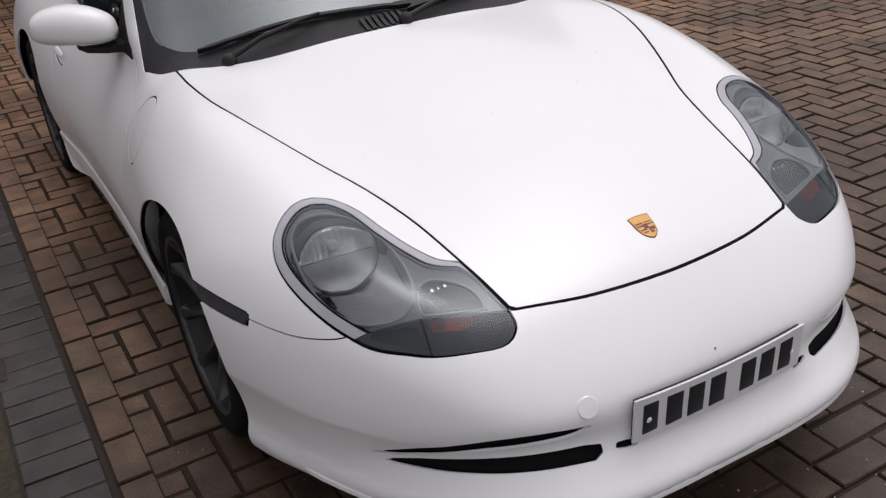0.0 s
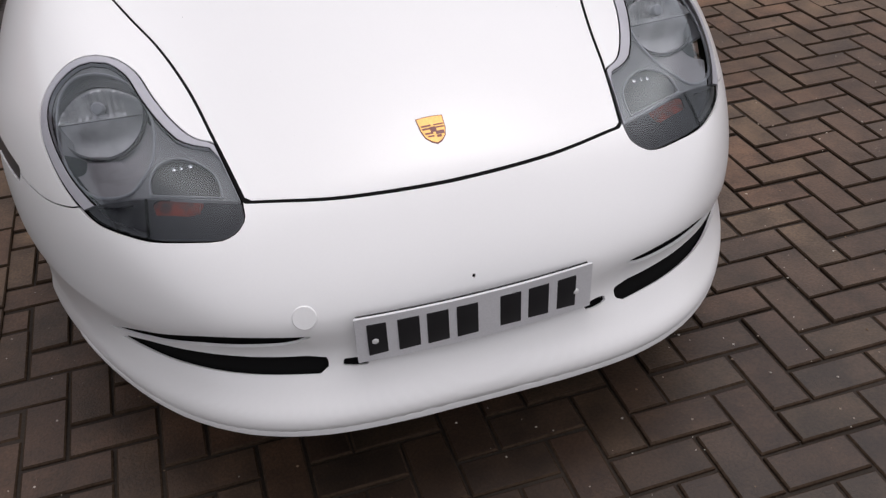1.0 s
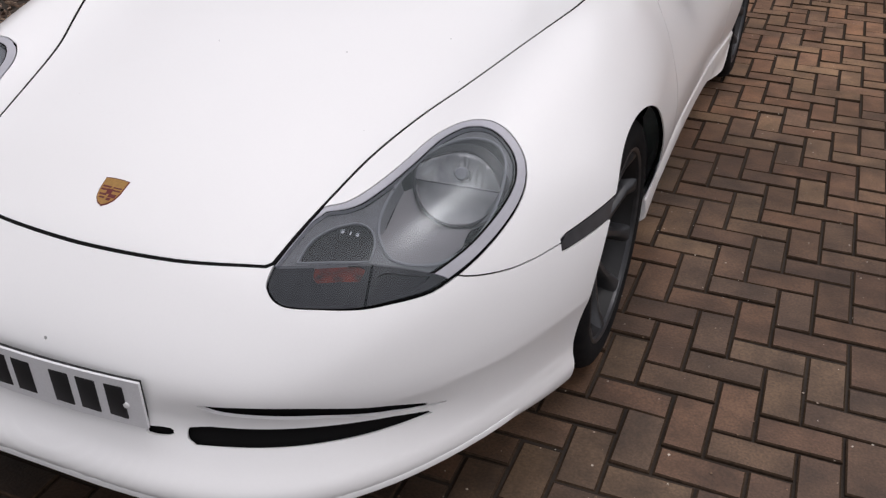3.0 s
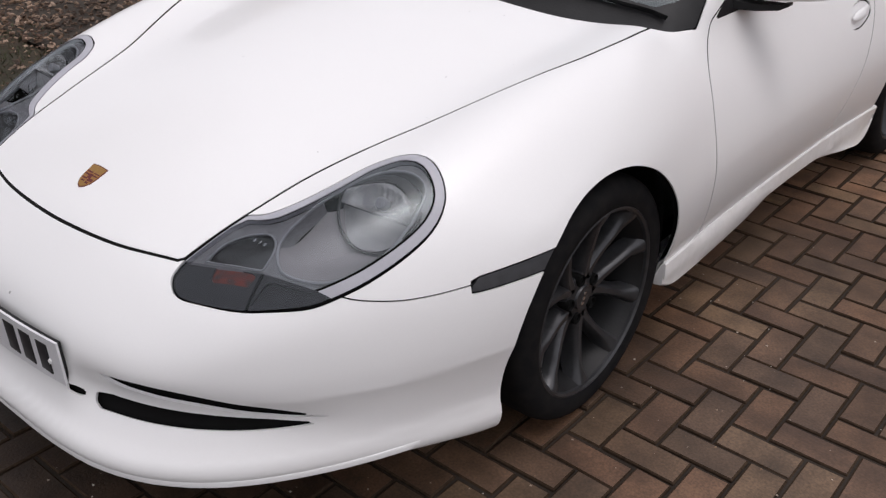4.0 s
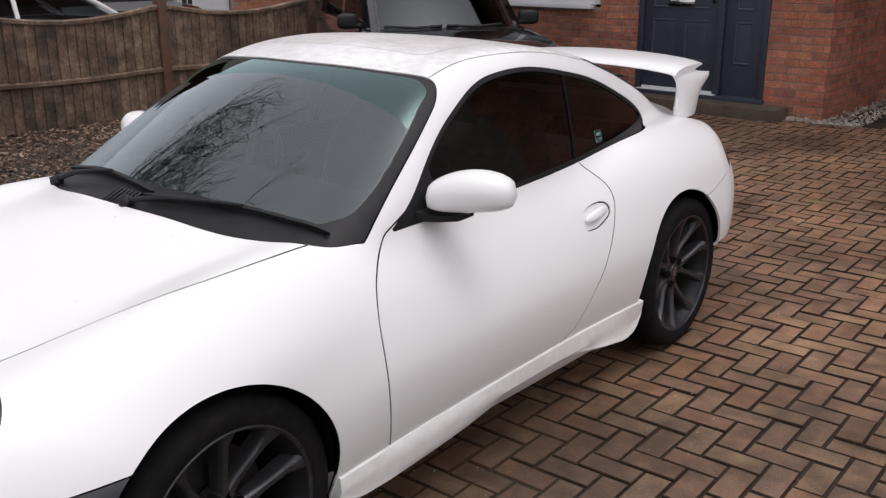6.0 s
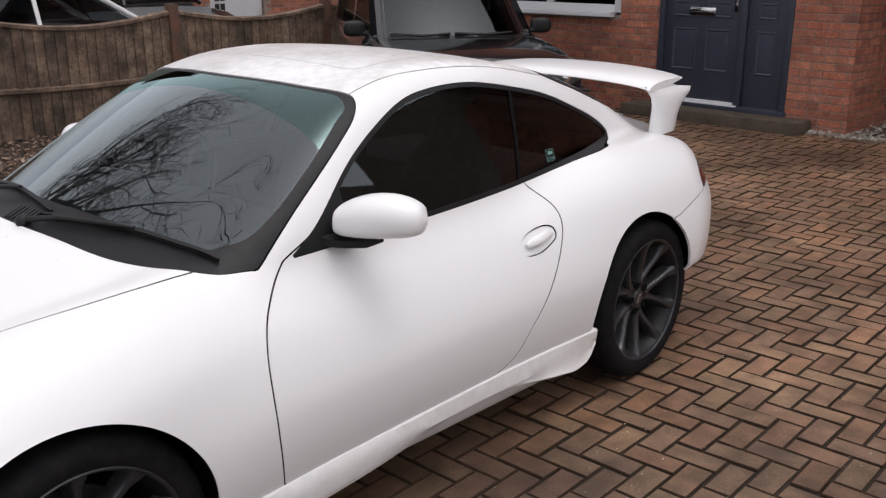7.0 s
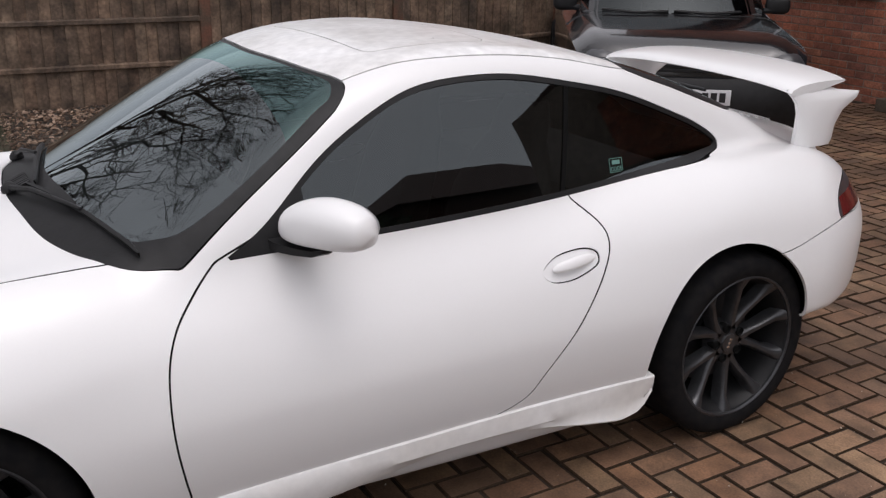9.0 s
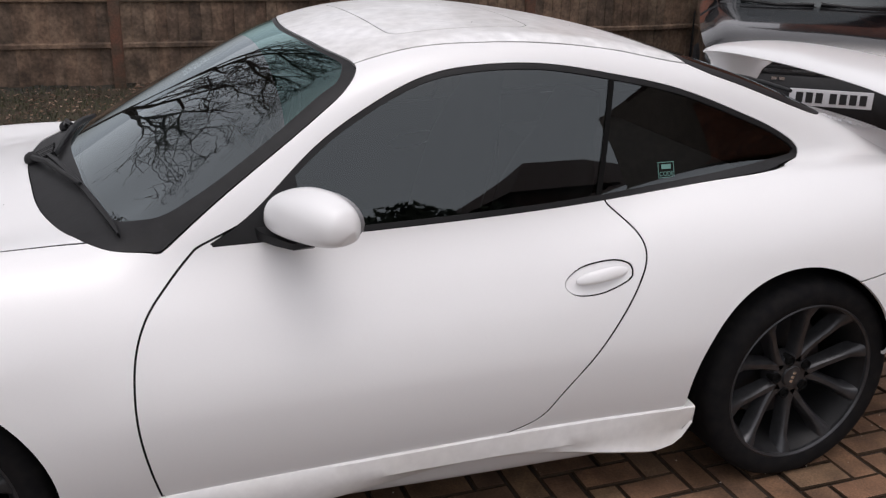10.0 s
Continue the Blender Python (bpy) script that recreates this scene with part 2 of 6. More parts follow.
# ---- the skin of the body and its cutting into panels ----
def grid(around, along, cap):
    """The whole skin as (points, normals, triangles)."""
    th = np.radians(np.linspace(-90, 270, around, endpoint=False))
    start, end, height = -0.45, 2.8, 0.47
    rows = [(start, f) for f in np.radians(np.linspace(-89.7, 0, cap, endpoint=False))]
    rows += [(y, 0.0) for y in np.linspace(start, end, along)]
    rows += [(end, f) for f in np.radians(np.linspace(0, 89.7, cap + 1))[1:]]
    origin = np.array([[(0, y, height)] for y, f in rows])
    way = np.array([np.stack([np.cos(th) * np.cos(f), np.full_like(th, np.sin(f)), np.sin(th) * np.cos(f)], -1) for y, f in rows])
    v = shoot(origin, way, 2.2)
    n = body_normal(v)
    i = np.arange(len(rows) * around).reshape(len(rows), around)
    a, b = i[:-1], i[1:]
    a2, b2 = np.roll(a, -1, 1), np.roll(b, -1, 1)
    t = np.concatenate([np.stack([a, b, b2], -1).reshape(-1, 3), np.stack([a, b2, a2], -1).reshape(-1, 3)])
    return v.reshape(-1, 3), n.reshape(-1, 3), t


def compact(v, n, t):
    used, inv = np.unique(t, return_inverse=True)
    return v[used], n[used], inv.reshape(-1, 3)


def split(skin, d):
    """Cuts a skin along d = 0 and gives the part where d < 0 and the rest."""
    v, n, t = skin
    d = np.where(np.abs(d) < 1e-7, 1e-7, d)
    s = d < 0
    k = s[t].sum(1)
    mix = t[(k == 1) | (k == 2)]
    if len(mix) == 0:
        return compact(v, n, t[k == 3]), compact(v, n, t[k == 0])
    sm = s[mix]
    one = (sm.sum(1) == 1)
    lone = np.where(one[:, None], sm, ~sm).argmax(1)
    r = np.arange(len(mix))
    a, b, c = mix[r, lone], mix[r, (lone + 1) % 3], mix[r, (lone + 2) % 3]
    edges = np.sort(np.concatenate([np.stack([a, b], 1), np.stack([a, c], 1)]), 1)
    uniq, inv = np.unique(edges, axis=0, return_inverse=True)
    inv = inv.reshape(-1)
    w = (d[uniq[:, 0]] / (d[uniq[:, 0]] - d[uniq[:, 1]]))[:, None]
    nv = v[uniq[:, 0]] * (1 - w) + v[uniq[:, 1]] * w
    nn = n[uniq[:, 0]] * (1 - w) + n[uniq[:, 1]] * w
    nn /= np.linalg.norm(nn, axis=1, keepdims=True)
    ab, ac = inv[:len(mix)] + len(v), inv[len(mix):] + len(v)
    tip = np.stack([a, ab, ac], 1)
    base = np.concatenate([np.stack([ab, b, c], 1), np.stack([ab, c, ac], 1)])
    two = np.concatenate([one, one])
    V, N = np.concatenate([v, nv]), np.concatenate([n, nn])
    neg = np.concatenate([t[k == 3], tip[one], base[~two]])
    pos = np.concatenate([t[k == 0], tip[~one], base[two]])
    return compact(V, N, neg), compact(V, N, pos)


def outline(points, step=8):
    """A closed line through points; a third value of 1 makes a corner."""
    n = len(points)
    p = np.array([q[:2] for q in points], float)
    sharp = [len(q) > 2 for q in points]
    out = []
    for i in range(n):
        j = (i + 1) % n
        before = p[i] - (p[j] - p[i]) if sharp[i] else p[i - 1]
        after = p[j] + (p[j] - p[i]) if sharp[j] else p[(j + 1) % n]
        for s in range(step):
            u = s / step
            out.append(0.5 * (2 * p[i] + (p[j] - before) * u + (2 * before - 5 * p[i] + 4 * p[j] - after) * u * u
                              + (3 * p[i] - before - 3 * p[j] + after) * u ** 3))
    return np.array(out)


def inside(q, line):
    """Signed distance of 2D points to a closed line, negative within."""
    d = np.full(len(q), 0.5)
    near = ((q > line.min(0) - 0.06) & (q < line.max(0) + 0.06)).all(1)
    g = q[near]
    if len(g) == 0:
        return d
    best, odd = np.full(len(g), 9.0), np.zeros(len(g), bool)
    for a, b in zip(line, np.roll(line, -1, 0)):
        e = b - a
        h = np.clip(((g - a) @ e) / max(e @ e, 1e-12), 0, 1)
        best = np.minimum(best, np.linalg.norm(g - a - h[:, None] * e, axis=1))
        cross = (a[1] > g[:, 1]) != (b[1] > g[:, 1])
        odd ^= cross & (g[:, 0] < a[0] + (g[:, 1] - a[1]) * e[0] / (e[1] if abs(e[1]) > 1e-12 else 1e-12))
    d[near] = np.where(odd, -best, best)
    return d


def side_field(line, where=0.3, only=0):
    def field(v):
        d = inside(v[:, 1:3], line)
        ax = v[:, 0] * only if only else np.abs(v[:, 0])
        return np.where(ax > where, d, 0.5)
    return field


def plan_field(line, low, only=0):
    def field(v):
        x = v[:, 0] * only if only else np.abs(v[:, 0])
        return np.where(v[:, 2] > low, inside(np.stack([x, v[:, 1]], 1), line), 0.5)
    return field


def front_field(line, only=0):
    def field(v):
        x = v[:, 0] * only if only else np.abs(v[:, 0])
        return np.where(v[:, 1] < -0.5, inside(np.stack([x, v[:, 2]], 1), line), 0.5)
    return field


def carve(skin, field, gap=0.004, edging=None):
    """Takes a panel out of a skin, with a gap round it; a list given takes the strip of the gap."""
    panel, rest = split(skin, field(skin[0]) + gap / 2)
    band, rest = split(rest, field(rest[0]) - gap / 2)
    if edging is not None:
        edging.append(band)
    return panel, rest


def halves(skin):
    return split(skin, -skin[0][:, 0])


def skin_mesh(name, skin, edge=0.010, lift=0.0):
    """The skin as a mesh, with its borders turned inwards by edge."""
    v, n, t = skin
    v = v + n * lift
    e = np.concatenate([t[:, [0, 1]], t[:, [1, 2]], t[:, [2, 0]]])
    key = np.sort(e, 1)
    uniq, idx, count = np.unique(key, axis=0, return_index=True, return_counts=True)
    rim = e[idx[count == 1]]
    V, faces = v, t.tolist()
    normals = n
    if edge and len(rim):
        ids, inv = np.unique(rim, return_inverse=True)
        inv = inv.reshape(-1, 2)
        top, low = v[ids], v[ids] - n[ids] * edge
        k = len(v)
        V = np.concatenate([v, top, low])
        normals = np.concatenate([n, np.zeros((2 * len(ids), 3))])
        m = len(ids)
        faces += np.stack([inv[:, 1] + k, inv[:, 0] + k, inv[:, 0] + k + m, inv[:, 1] + k + m], 1).tolist()
    me = bpy.data.meshes.new(name)
    me.from_pydata(V.tolist(), [], faces)
    me.polygons.foreach_set("use_smooth", [True] * len(me.polygons))
    me.normals_split_custom_set_from_vertices(normals.tolist())
    return me


def panel(name, skin, mat, parent, label="", edge=0.010, lift=0.0):
    me = skin_mesh(name, skin, edge, lift)
    me.materials.append(mat)
    ob = new(name, me)
    ob.parent = parent
    if label:
        ob["label"] = label
    return ob



# ---- the white sports coupe ----
def arch_field(v):
    d = np.full(len(v), 0.5)
    for cy, r in ((-0.030, 0.357), (2.266, 0.335)):
        dy, dz = v[:, 1] - cy, np.maximum(v[:, 2] - (0.322 if cy < 1 else 0.352), 0)
        d = np.minimum(d, np.hypot(dy, dz) - r)
    return np.where(np.abs(v[:, 0]) > 0.48, d, 0.5)


SCREEN_LINE = outline([(0, 0.288), (0.25, 0.306), (0.38, 0.325), (0.485, 0.356), (0.60, 0.402), (0.665, 0.470), (0.697, 0.583, 1), (0.660, 0.735), (0.628, 0.867), (0.597, 0.980),
                       (0.572, 1.045), (0.532, 1.083), (0.47, 1.077), (0.3, 1.040), (0, 1.010), (-0.3, 1.040), (-0.3, 0.32)])
GLASS_LINE = outline([(0, 0.40), (0.25, 0.420), (0.44, 0.447), (0.570, 0.492), (0.618, 0.542), (0.642, 0.598), (0.640, 0.67), (0.627, 0.752), (0.598, 0.868), (0.560, 0.985),
                      (0.543, 1.034), (0.500, 1.056), (0.45, 1.055), (0.3, 1.026), (0, 0.996), (-0.3, 1.022), (-0.3, 0.43)])
WINDOW_LINE = outline([(0.686, 0.852, 1), (0.795, 0.918), (0.950, 1.050), (1.085, 1.132), (1.235, 1.196), (1.38, 1.219), (1.57, 1.218), (1.782, 1.184),
                       (2.004, 1.133), (2.254, 1.041), (2.345, 1.001), (2.402, 0.969), (2.428, 0.947), (2.433, 0.930), (2.418, 0.919), (2.37, 0.914), (2.27, 0.909), (2.05, 0.897), (1.70, 0.875),
                       (1.38, 0.863), (1.08, 0.857)])
DOOR_LINE = outline([(0.664, 0.853, 1), (0.598, 0.79), (0.543, 0.73), (0.513, 0.66), (0.502, 0.57), (0.505, 0.48), (0.521, 0.38), (0.541, 0.290, 1), (0.95, 0.282),
                     (1.35, 0.292, 1), (1.42, 0.306), (1.50, 0.345), (1.56, 0.425), (1.676, 0.563), (1.758, 0.670), (1.796, 0.744), (1.786, 0.80),
                     (1.72, 0.868, 1), (1.68, 1.0, 1), (0.9, 0.95, 1)])
LAMP_LINE = outline([(0.376, -0.836, 1), (0.382, -0.868), (0.420, -0.884), (0.491, -0.866), (0.545, -0.841), (0.590, -0.805), (0.632, -0.760), (0.660, -0.715),
                     (0.690, -0.648), (0.713, -0.570), (0.721, -0.505), (0.710, -0.458), (0.682, -0.428), (0.638, -0.408), (0.595, -0.405), (0.554, -0.422),
                     (0.520, -0.470), (0.498, -0.545), (0.472, -0.613), (0.440, -0.668), (0.402, -0.694, 1)])
HOOD_LINE = outline([(-0.2, -0.879), (0, -0.890), (0.2, -0.876), (0.371, -0.836, 1), (0.400, -0.690), (0.428, -0.54), (0.470, -0.385), (0.520, -0.26), (0.562, -0.15),
                     (0.605, -0.02), (0.636, 0.12), (0.645, 0.28), (0.640, 0.40, 1), (0.635, 0.50, 1), (-0.2, 0.45, 1)])
BUMPER_LINE = outline([(-1.4, 0.0, 1), (-1.4, 0.95, 1), (-0.74, 0.95, 1), (-0.715, 0.62, 1), (-0.695, 0.592), (-0.62, 0.573), (-0.55, 0.568), (-0.46, 0.569), (-0.2, 0.572, 1), (-0.2, 0.0, 1)])
MARKER_LINE = outline([(-0.468, 0.580, 1), (-0.470, 0.560), (-0.457, 0.551), (-0.32, 0.552), (-0.2, 0.556, 1), (-0.2, 0.592, 1), (-0.30, 0.588)])
REAR_LINE = outline([(2.3, 0.62, 1), (2.50, 0.637), (2.70, 0.678), (2.85, 0.688), (3.05, 0.675), (3.6, 0.67, 1), (3.6, 0.0, 1), (2.3, 0.0, 1)])
TAIL_LINE = outline([(2.805, 0.760), (2.775, 0.715), (2.782, 0.690, 1), (2.90, 0.690), (3.05, 0.677, 1), (3.2, 0.68), (3.22, 0.75, 1), (3.0, 0.79), (2.88, 0.785)])
SILL_LINE = outline([(0.1, 0.290, 1), (0.54, 0.286), (0.95, 0.274), (1.35, 0.282), (1.7, 0.288), (2.15, 0.300, 1), (2.15, 0.0, 1), (0.1, 0.0, 1)])
SLOT_LINE = outline([(0.289, 0.338), (0.287, 0.354), (0.30, 0.359), (0.40, 0.364), (0.50, 0.364), (0.58, 0.356), (0.684, 0.333, 1), (0.60, 0.329), (0.50, 0.333), (0.38, 0.332), (0.30, 0.330)])
PLATE_SLOT = outline([(0.212, 0.342, 1), (0.212, 0.356, 1), (0.245, 0.356), (0.268, 0.351), (0.262, 0.343), (0.24, 0.340)])
SLIT_LINE = outline([(0.308, 0.415, 1), (0.42, 0.424), (0.51, 0.417), (0.60, 0.388), (0.684, 0.342, 1), (0.60, 0.362), (0.51, 0.385), (0.42, 0.393), (0.345, 0.397)])
REAR_GLASS = outline([(0, 1.98), (0.3, 1.99), (0.47, 2.03), (0.505, 2.10), (0.505, 2.25), (0.495, 2.40), (0.475, 2.53), (0.445, 2.585), (0.38, 2.615), (0, 2.64), (-0.3, 2.62), (-0.3, 1.99)])
ROOF_LINE = outline([(0, 0.9, 1), (0.508, 1.0, 1), (0.507, 1.1), (0.503, 1.245), (0.509, 1.42), (0.511, 1.60), (0.508, 1.81), (0.503, 2.0), (0.47, 2.15, 1), (-0.2, 2.2, 1), (-0.2, 0.9, 1)])
HATCH_LINE = outline([(0, 1.205), (0.3, 1.210), (0.372, 1.225), (0.385, 1.27), (0.38, 1.55), (0.365, 1.60), (0.30, 1.625), (0, 1.63), (-0.2, 1.63, 1), (-0.2, 1.205, 1)])
HANDLE_LINE = outline([(1.560, 0.690), (1.572, 0.712), (1.62, 0.735), (1.70, 0.744), (1.745, 0.733), (1.752, 0.710), (1.735, 0.692), (1.66, 0.668), (1.59, 0.668)])


def flap_field(v):
    c = np.array((-0.785, 0.372, 0.752))
    d = np.linalg.norm(v - c, axis=1) - 0.098
    return np.where(v[:, 0] < -0.3, d, 0.5)


car = empty("sports_car", "white two-door sports coupe with dark grey wheels parked on the paving", "car")
skin = grid(420, 270, 62)
_, skin = split(skin, arch_field(skin[0]))
screen, skin = carve(skin, plan_field(SCREEN_LINE, 0.8), 0.003)
windows, skin = carve(skin, side_field(WINDOW_LINE, 0.35), 0.002)
backlight, skin = carve(skin, plan_field(REAR_GLASS, 0.85), 0.003)
lamps, skin = carve(skin, plan_field(LAMP_LINE, 0.5), 0.0035)
_, skin = split(skin, front_field(SLOT_LINE)(skin[0]))
_, skin = split(skin, front_field(SLIT_LINE)(skin[0]))
_, skin = split(skin, front_field(PLATE_SLOT)(skin[0]))
markers, skin = carve(skin, side_field(MARKER_LINE), 0.004)
gap_strips = []
hood, skin = carve(skin, plan_field(HOOD_LINE, 0.55), 0.0062, gap_strips)
handles, skin = carve(skin, side_field(HANDLE_LINE, 0.5), 0.0032)
doors, skin = carve(skin, side_field(DOOR_LINE, 0.4), 0.0052, gap_strips)
tails, skin = carve(skin, side_field(TAIL_LINE, 0.25), 0.004)
bumper, skin = carve(skin, side_field(BUMPER_LINE, -1), 0.003)
rear_bumper, skin = carve(skin, side_field(REAR_LINE, -1), 0.004)
sills, skin = carve(skin, side_field(SILL_LINE, 0.3), 0.003)
flap, skin = carve(skin, flap_field, 0.005, gap_strips)
roof, skin = carve(skin, plan_field(ROOF_LINE, 1.05), 0.004)
hatch, roof = carve(roof, plan_field(HATCH_LINE, 1.1), 0.004)
wing_panels, skin = split(skin, np.maximum(skin[0][:, 1] - 0.70, skin[0][:, 2] - 0.90))

panel("bonnet", hood, WHITE_PAINT, car, "white bonnet", edge=0.0035)
panel("front_bumper", bumper, WHITE_PAINT, car, "white front bumper with a low lip", edge=0.006)
panel("rear_bumper", rear_bumper, WHITE_PAINT, car)
panel("roof", roof, DIRTY_PAINT, car, "white roof with dirty streaks")
panel("sunroof", hatch, DIRTY_PAINT, car)
# black strips laid in the panel gaps, painting the shade inside them
panel("bonnet_gap_shade", gap_strips[0], GAP_BLACK, car, "black strip painting the shade in the gap round the bonnet", edge=0.0, lift=-0.0012)
for half in halves(gap_strips[1]):
    panel("door_gap_shade", half, GAP_BLACK, car, edge=0.0, lift=-0.0015)
panel("fuel_flap_gap_shade", gap_strips[2], GAP_BLACK, car, edge=0.0, lift=-0.002)
panel("body_side", skin, WHITE_PAINT, car, edge=0.0035)
panel("fuel_flap", flap, WHITE_PAINT, car, edge=0.0035)
door_obs, lamp_skins = [], []
for s in (0, 1):
    panel("front_wing", halves(wing_panels)[s], WHITE_PAINT, car, edge=0.0035)
    door_obs.append(panel("door", halves(doors)[s], WHITE_PAINT, car, "white car door", edge=0.004))
    panel("sill", halves(sills)[s], WHITE_PAINT, car, edge=0.0, lift=-0.004)
    panel("side_marker", halves(markers)[s], SMOKE, car, "dark side marker lamp", lift=-0.002)
    red, smoked = split(halves(tails)[s], np.maximum(halves(tails)[s][0][:, 2] - 0.752, 2.800 - halves(tails)[s][0][:, 1]))
    tail = panel("tail_lamp", red, RED_LENS, car, "dark red tail lamp with a smoked top")
    panel("smoked_top", smoked, SMOKE, tail)
    lamp_skins.append(halves(lamps)[s])
# screens
glass, surround = split(screen, plan_field(GLASS_LINE, 0.8)(screen[0]))
band, glass = split(glass, 0.915 - glass[0][:, 1] - 0.06 * glass[0][:, 0] ** 2)
panel("tint_band", band, BAND_GLASS, car, "green tinted band of the windscreen", edge=0.0, lift=-0.003).visible_shadow = False
flat = np.clip((np.abs(glass[0][:, 0]) - 0.50) / 0.13, 0, 1)
turned = glass[1] * np.stack([1 - 0.55 * flat, np.ones_like(flat), np.ones_like(flat)], 1)
glass = (glass[0], turned / np.linalg.norm(turned, axis=1, keepdims=True), glass[2])
panel("windscreen", glass, SCREEN, car, "windscreen with a dark tinted band", edge=0.0, lift=-0.003).visible_shadow = False
panel("windscreen_surround", surround, BLACK_PLASTIC, car, "black windscreen surround and cowl", lift=-0.003)
lit, edge_band = split(backlight, plan_field(REAR_GLASS, 0.85)(backlight[0]) + 0.03)
panel("rear_window", lit, TINTED, car, edge=0.0).visible_shadow = False
panel("rear_window_surround", edge_band, BLACK_PLASTIC, car)
# side windows: black seal, fixed quarter pane behind a post
panes, edging = split(windows, side_field(WINDOW_LINE, 0.35)(windows[0]) + 0.014)
post = lambda v: np.abs((v[:, 1] - 1.70) - (v[:, 2] - 0.88) * 0.26) - 0.008
posts, panes = split(panes, post(panes[0]))
sail = lambda v: (v[:, 1] - 0.91) + (v[:, 2] - 0.88) * 0.05
sails, panes = split(panes, sail(panes[0]))
front_panes, rear_panes = split(panes, (panes[0][:, 1] - 1.70) - (panes[0][:, 2] - 0.88) * 0.26)
for s in (0, 1):
    panel("window_seal", halves(edging)[s], BLACK_PLASTIC, car, lift=-0.001)
    panel("window_post", halves(posts)[s], GAP_BLACK, car, lift=-0.002)
    panel("mirror_sail", halves(sails)[s], BLACK_PLASTIC, car, lift=-0.001)
    panel("door_window", halves(front_panes)[s], TINTED, car, edge=0.0, lift=-0.005).visible_shadow = False
    panel("quarter_window", halves(rear_panes)[s], TINTED, car, edge=0.0, lift=-0.005).visible_shadow = False
    panel("handle_cup", halves(handles)[s], WHITE_PAINT, door_obs[s], edge=0.012, lift=-0.006)
# dark inner shell behind the gaps
inner = grid(150, 100, 26)
_, inner = split(inner, arch_field(inner[0]) + 0.0)
for field in (plan_field(GLASS_LINE, 0.8), side_field(WINDOW_LINE, 0.35), plan_field(REAR_GLASS, 0.85), plan_field(LAMP_LINE, 0.5)):
    _, inner = split(inner, field(inner[0]) + 0.006)
panel("inner_shell", inner, GAP_BLACK, car, edge=0.0, lift=-0.014)

# ---- the coupe's fittings ----
def on_body(x, y, z=2.0):
    """A place on the body straight below (x, y, z)."""
    zs = np.linspace(z, 0.1, 1200)
    inside_at = body(np.stack([np.full_like(zs, x), np.full_like(zs, y), zs], -1)) < 0
    p = np.array((x, y, zs[inside_at.argmax()]))
    return Vector(p), Vector(body_normal(p[None])[0])


def nose_at(x, z):
    ys = np.linspace(-1.4, 0, 1400)
    inside_at = body(np.stack([np.full_like(ys, x), ys, np.full_like(ys, z)], -1)) < 0
    p = np.array((x, ys[inside_at.argmax()], z))
    return Vector(p), Vector(body_normal(p[None])[0])


def flank_at(y, z):
    xs = np.linspace(1.2, 0, 1400)
    inside_at = body(np.stack([xs, np.full_like(xs, y), np.full_like(xs, z)], -1)) < 0
    p = np.array((xs[inside_at.argmax()], y, z))
    return Vector(p), Vector(body_normal(p[None])[0])


# headlamps: cover, bezel, grey housing with an oval, chrome bowl, shield, fog lamp and indicator
OVAL = outline([(0.505, -0.610), (0.512, -0.690), (0.533, -0.735), (0.567, -0.757), (0.606, -0.743), (0.646, -0.706), (0.677, -0.645), (0.692, -0.578),
                (0.688, -0.511), (0.668, -0.463), (0.627, -0.450), (0.570, -0.465), (0.525, -0.515)])
FOG = outline([(0.408, -0.810, 1), (0.411, -0.765), (0.433, -0.730), (0.470, -0.707), (0.504, -0.716), (0.526, -0.741), (0.533, -0.768, 1), (0.522, -0.780)])
BLINK = outline([(0.440, -0.812, 1), (0.530, -0.786, 1), (0.538, -0.808, 1), (0.455, -0.838, 1)])
SIDE_CELL = outline([(0.558, -0.782, 1), (0.600, -0.762), (0.642, -0.730, 1), (0.610, -0.775), (0.555, -0.826, 1)])
LIGHT_SHIELD = material("pale_shield", (0.34, 0.325, 0.335), 0.85, vary=0.12, scale=20, spec=0.2)
BOWL_CHROME = material("bowl_chrome", (0.80, 0.80, 0.78), 0.25, 0.75, vary=0.3, scale=28, tint=(0.42, 0.42, 0.43), fine=0.2, fine_scale=40)
RIM_DARK = material("lamp_ring_grey", (0.035, 0.035, 0.038), 0.5, vary=0.2, scale=30)
LOWER_BOWL = material("lower_bowl", (0.58, 0.58, 0.58), 0.35, 0.5, vary=0.3, scale=22, bump_by=0.001)
HOUSING = material("lamp_housing", (0.23, 0.232, 0.245), 0.5, vary=0.25, scale=25, fine=0.1)


def plan(line):
    return lambda v: inside(np.stack([np.abs(v[:, 0]), v[:, 1]], 1), line)


def lower_lamp(v):
    return v[:, 1] - spl(np.abs(v[:, 0]), (0.38, 0.454, 0.542, 0.597, 0.662), (-0.832, -0.809, -0.780, -0.756, -0.713))


def bezel_width(v):
    """The bezel narrows on the steep outer side and beside the fog lamp."""
    steep = np.clip(1.15 * body_normal(v)[:, 2], 0.35, 1)
    return steep * np.where(np.abs(v[:, 0]) < 0.50, np.clip((v[:, 1] + 0.74) / 0.07, 0.14, 1), 1)


def seat_lamp_part(name, bm, mat, parent, seat, clear):
    """A piece of the lamp put in its seat and kept a little under the cover."""
    bmesh.ops.transform(bm, matrix=seat, verts=bm.verts[:])
    co = np.array([v.co for v in bm.verts])
    co -= body_normal(co) * np.maximum(body(co) + clear, 0)[:, None]
    for v, q in zip(bm.verts, co):
        v.co = q
    return part(name, bm, mat, parent)


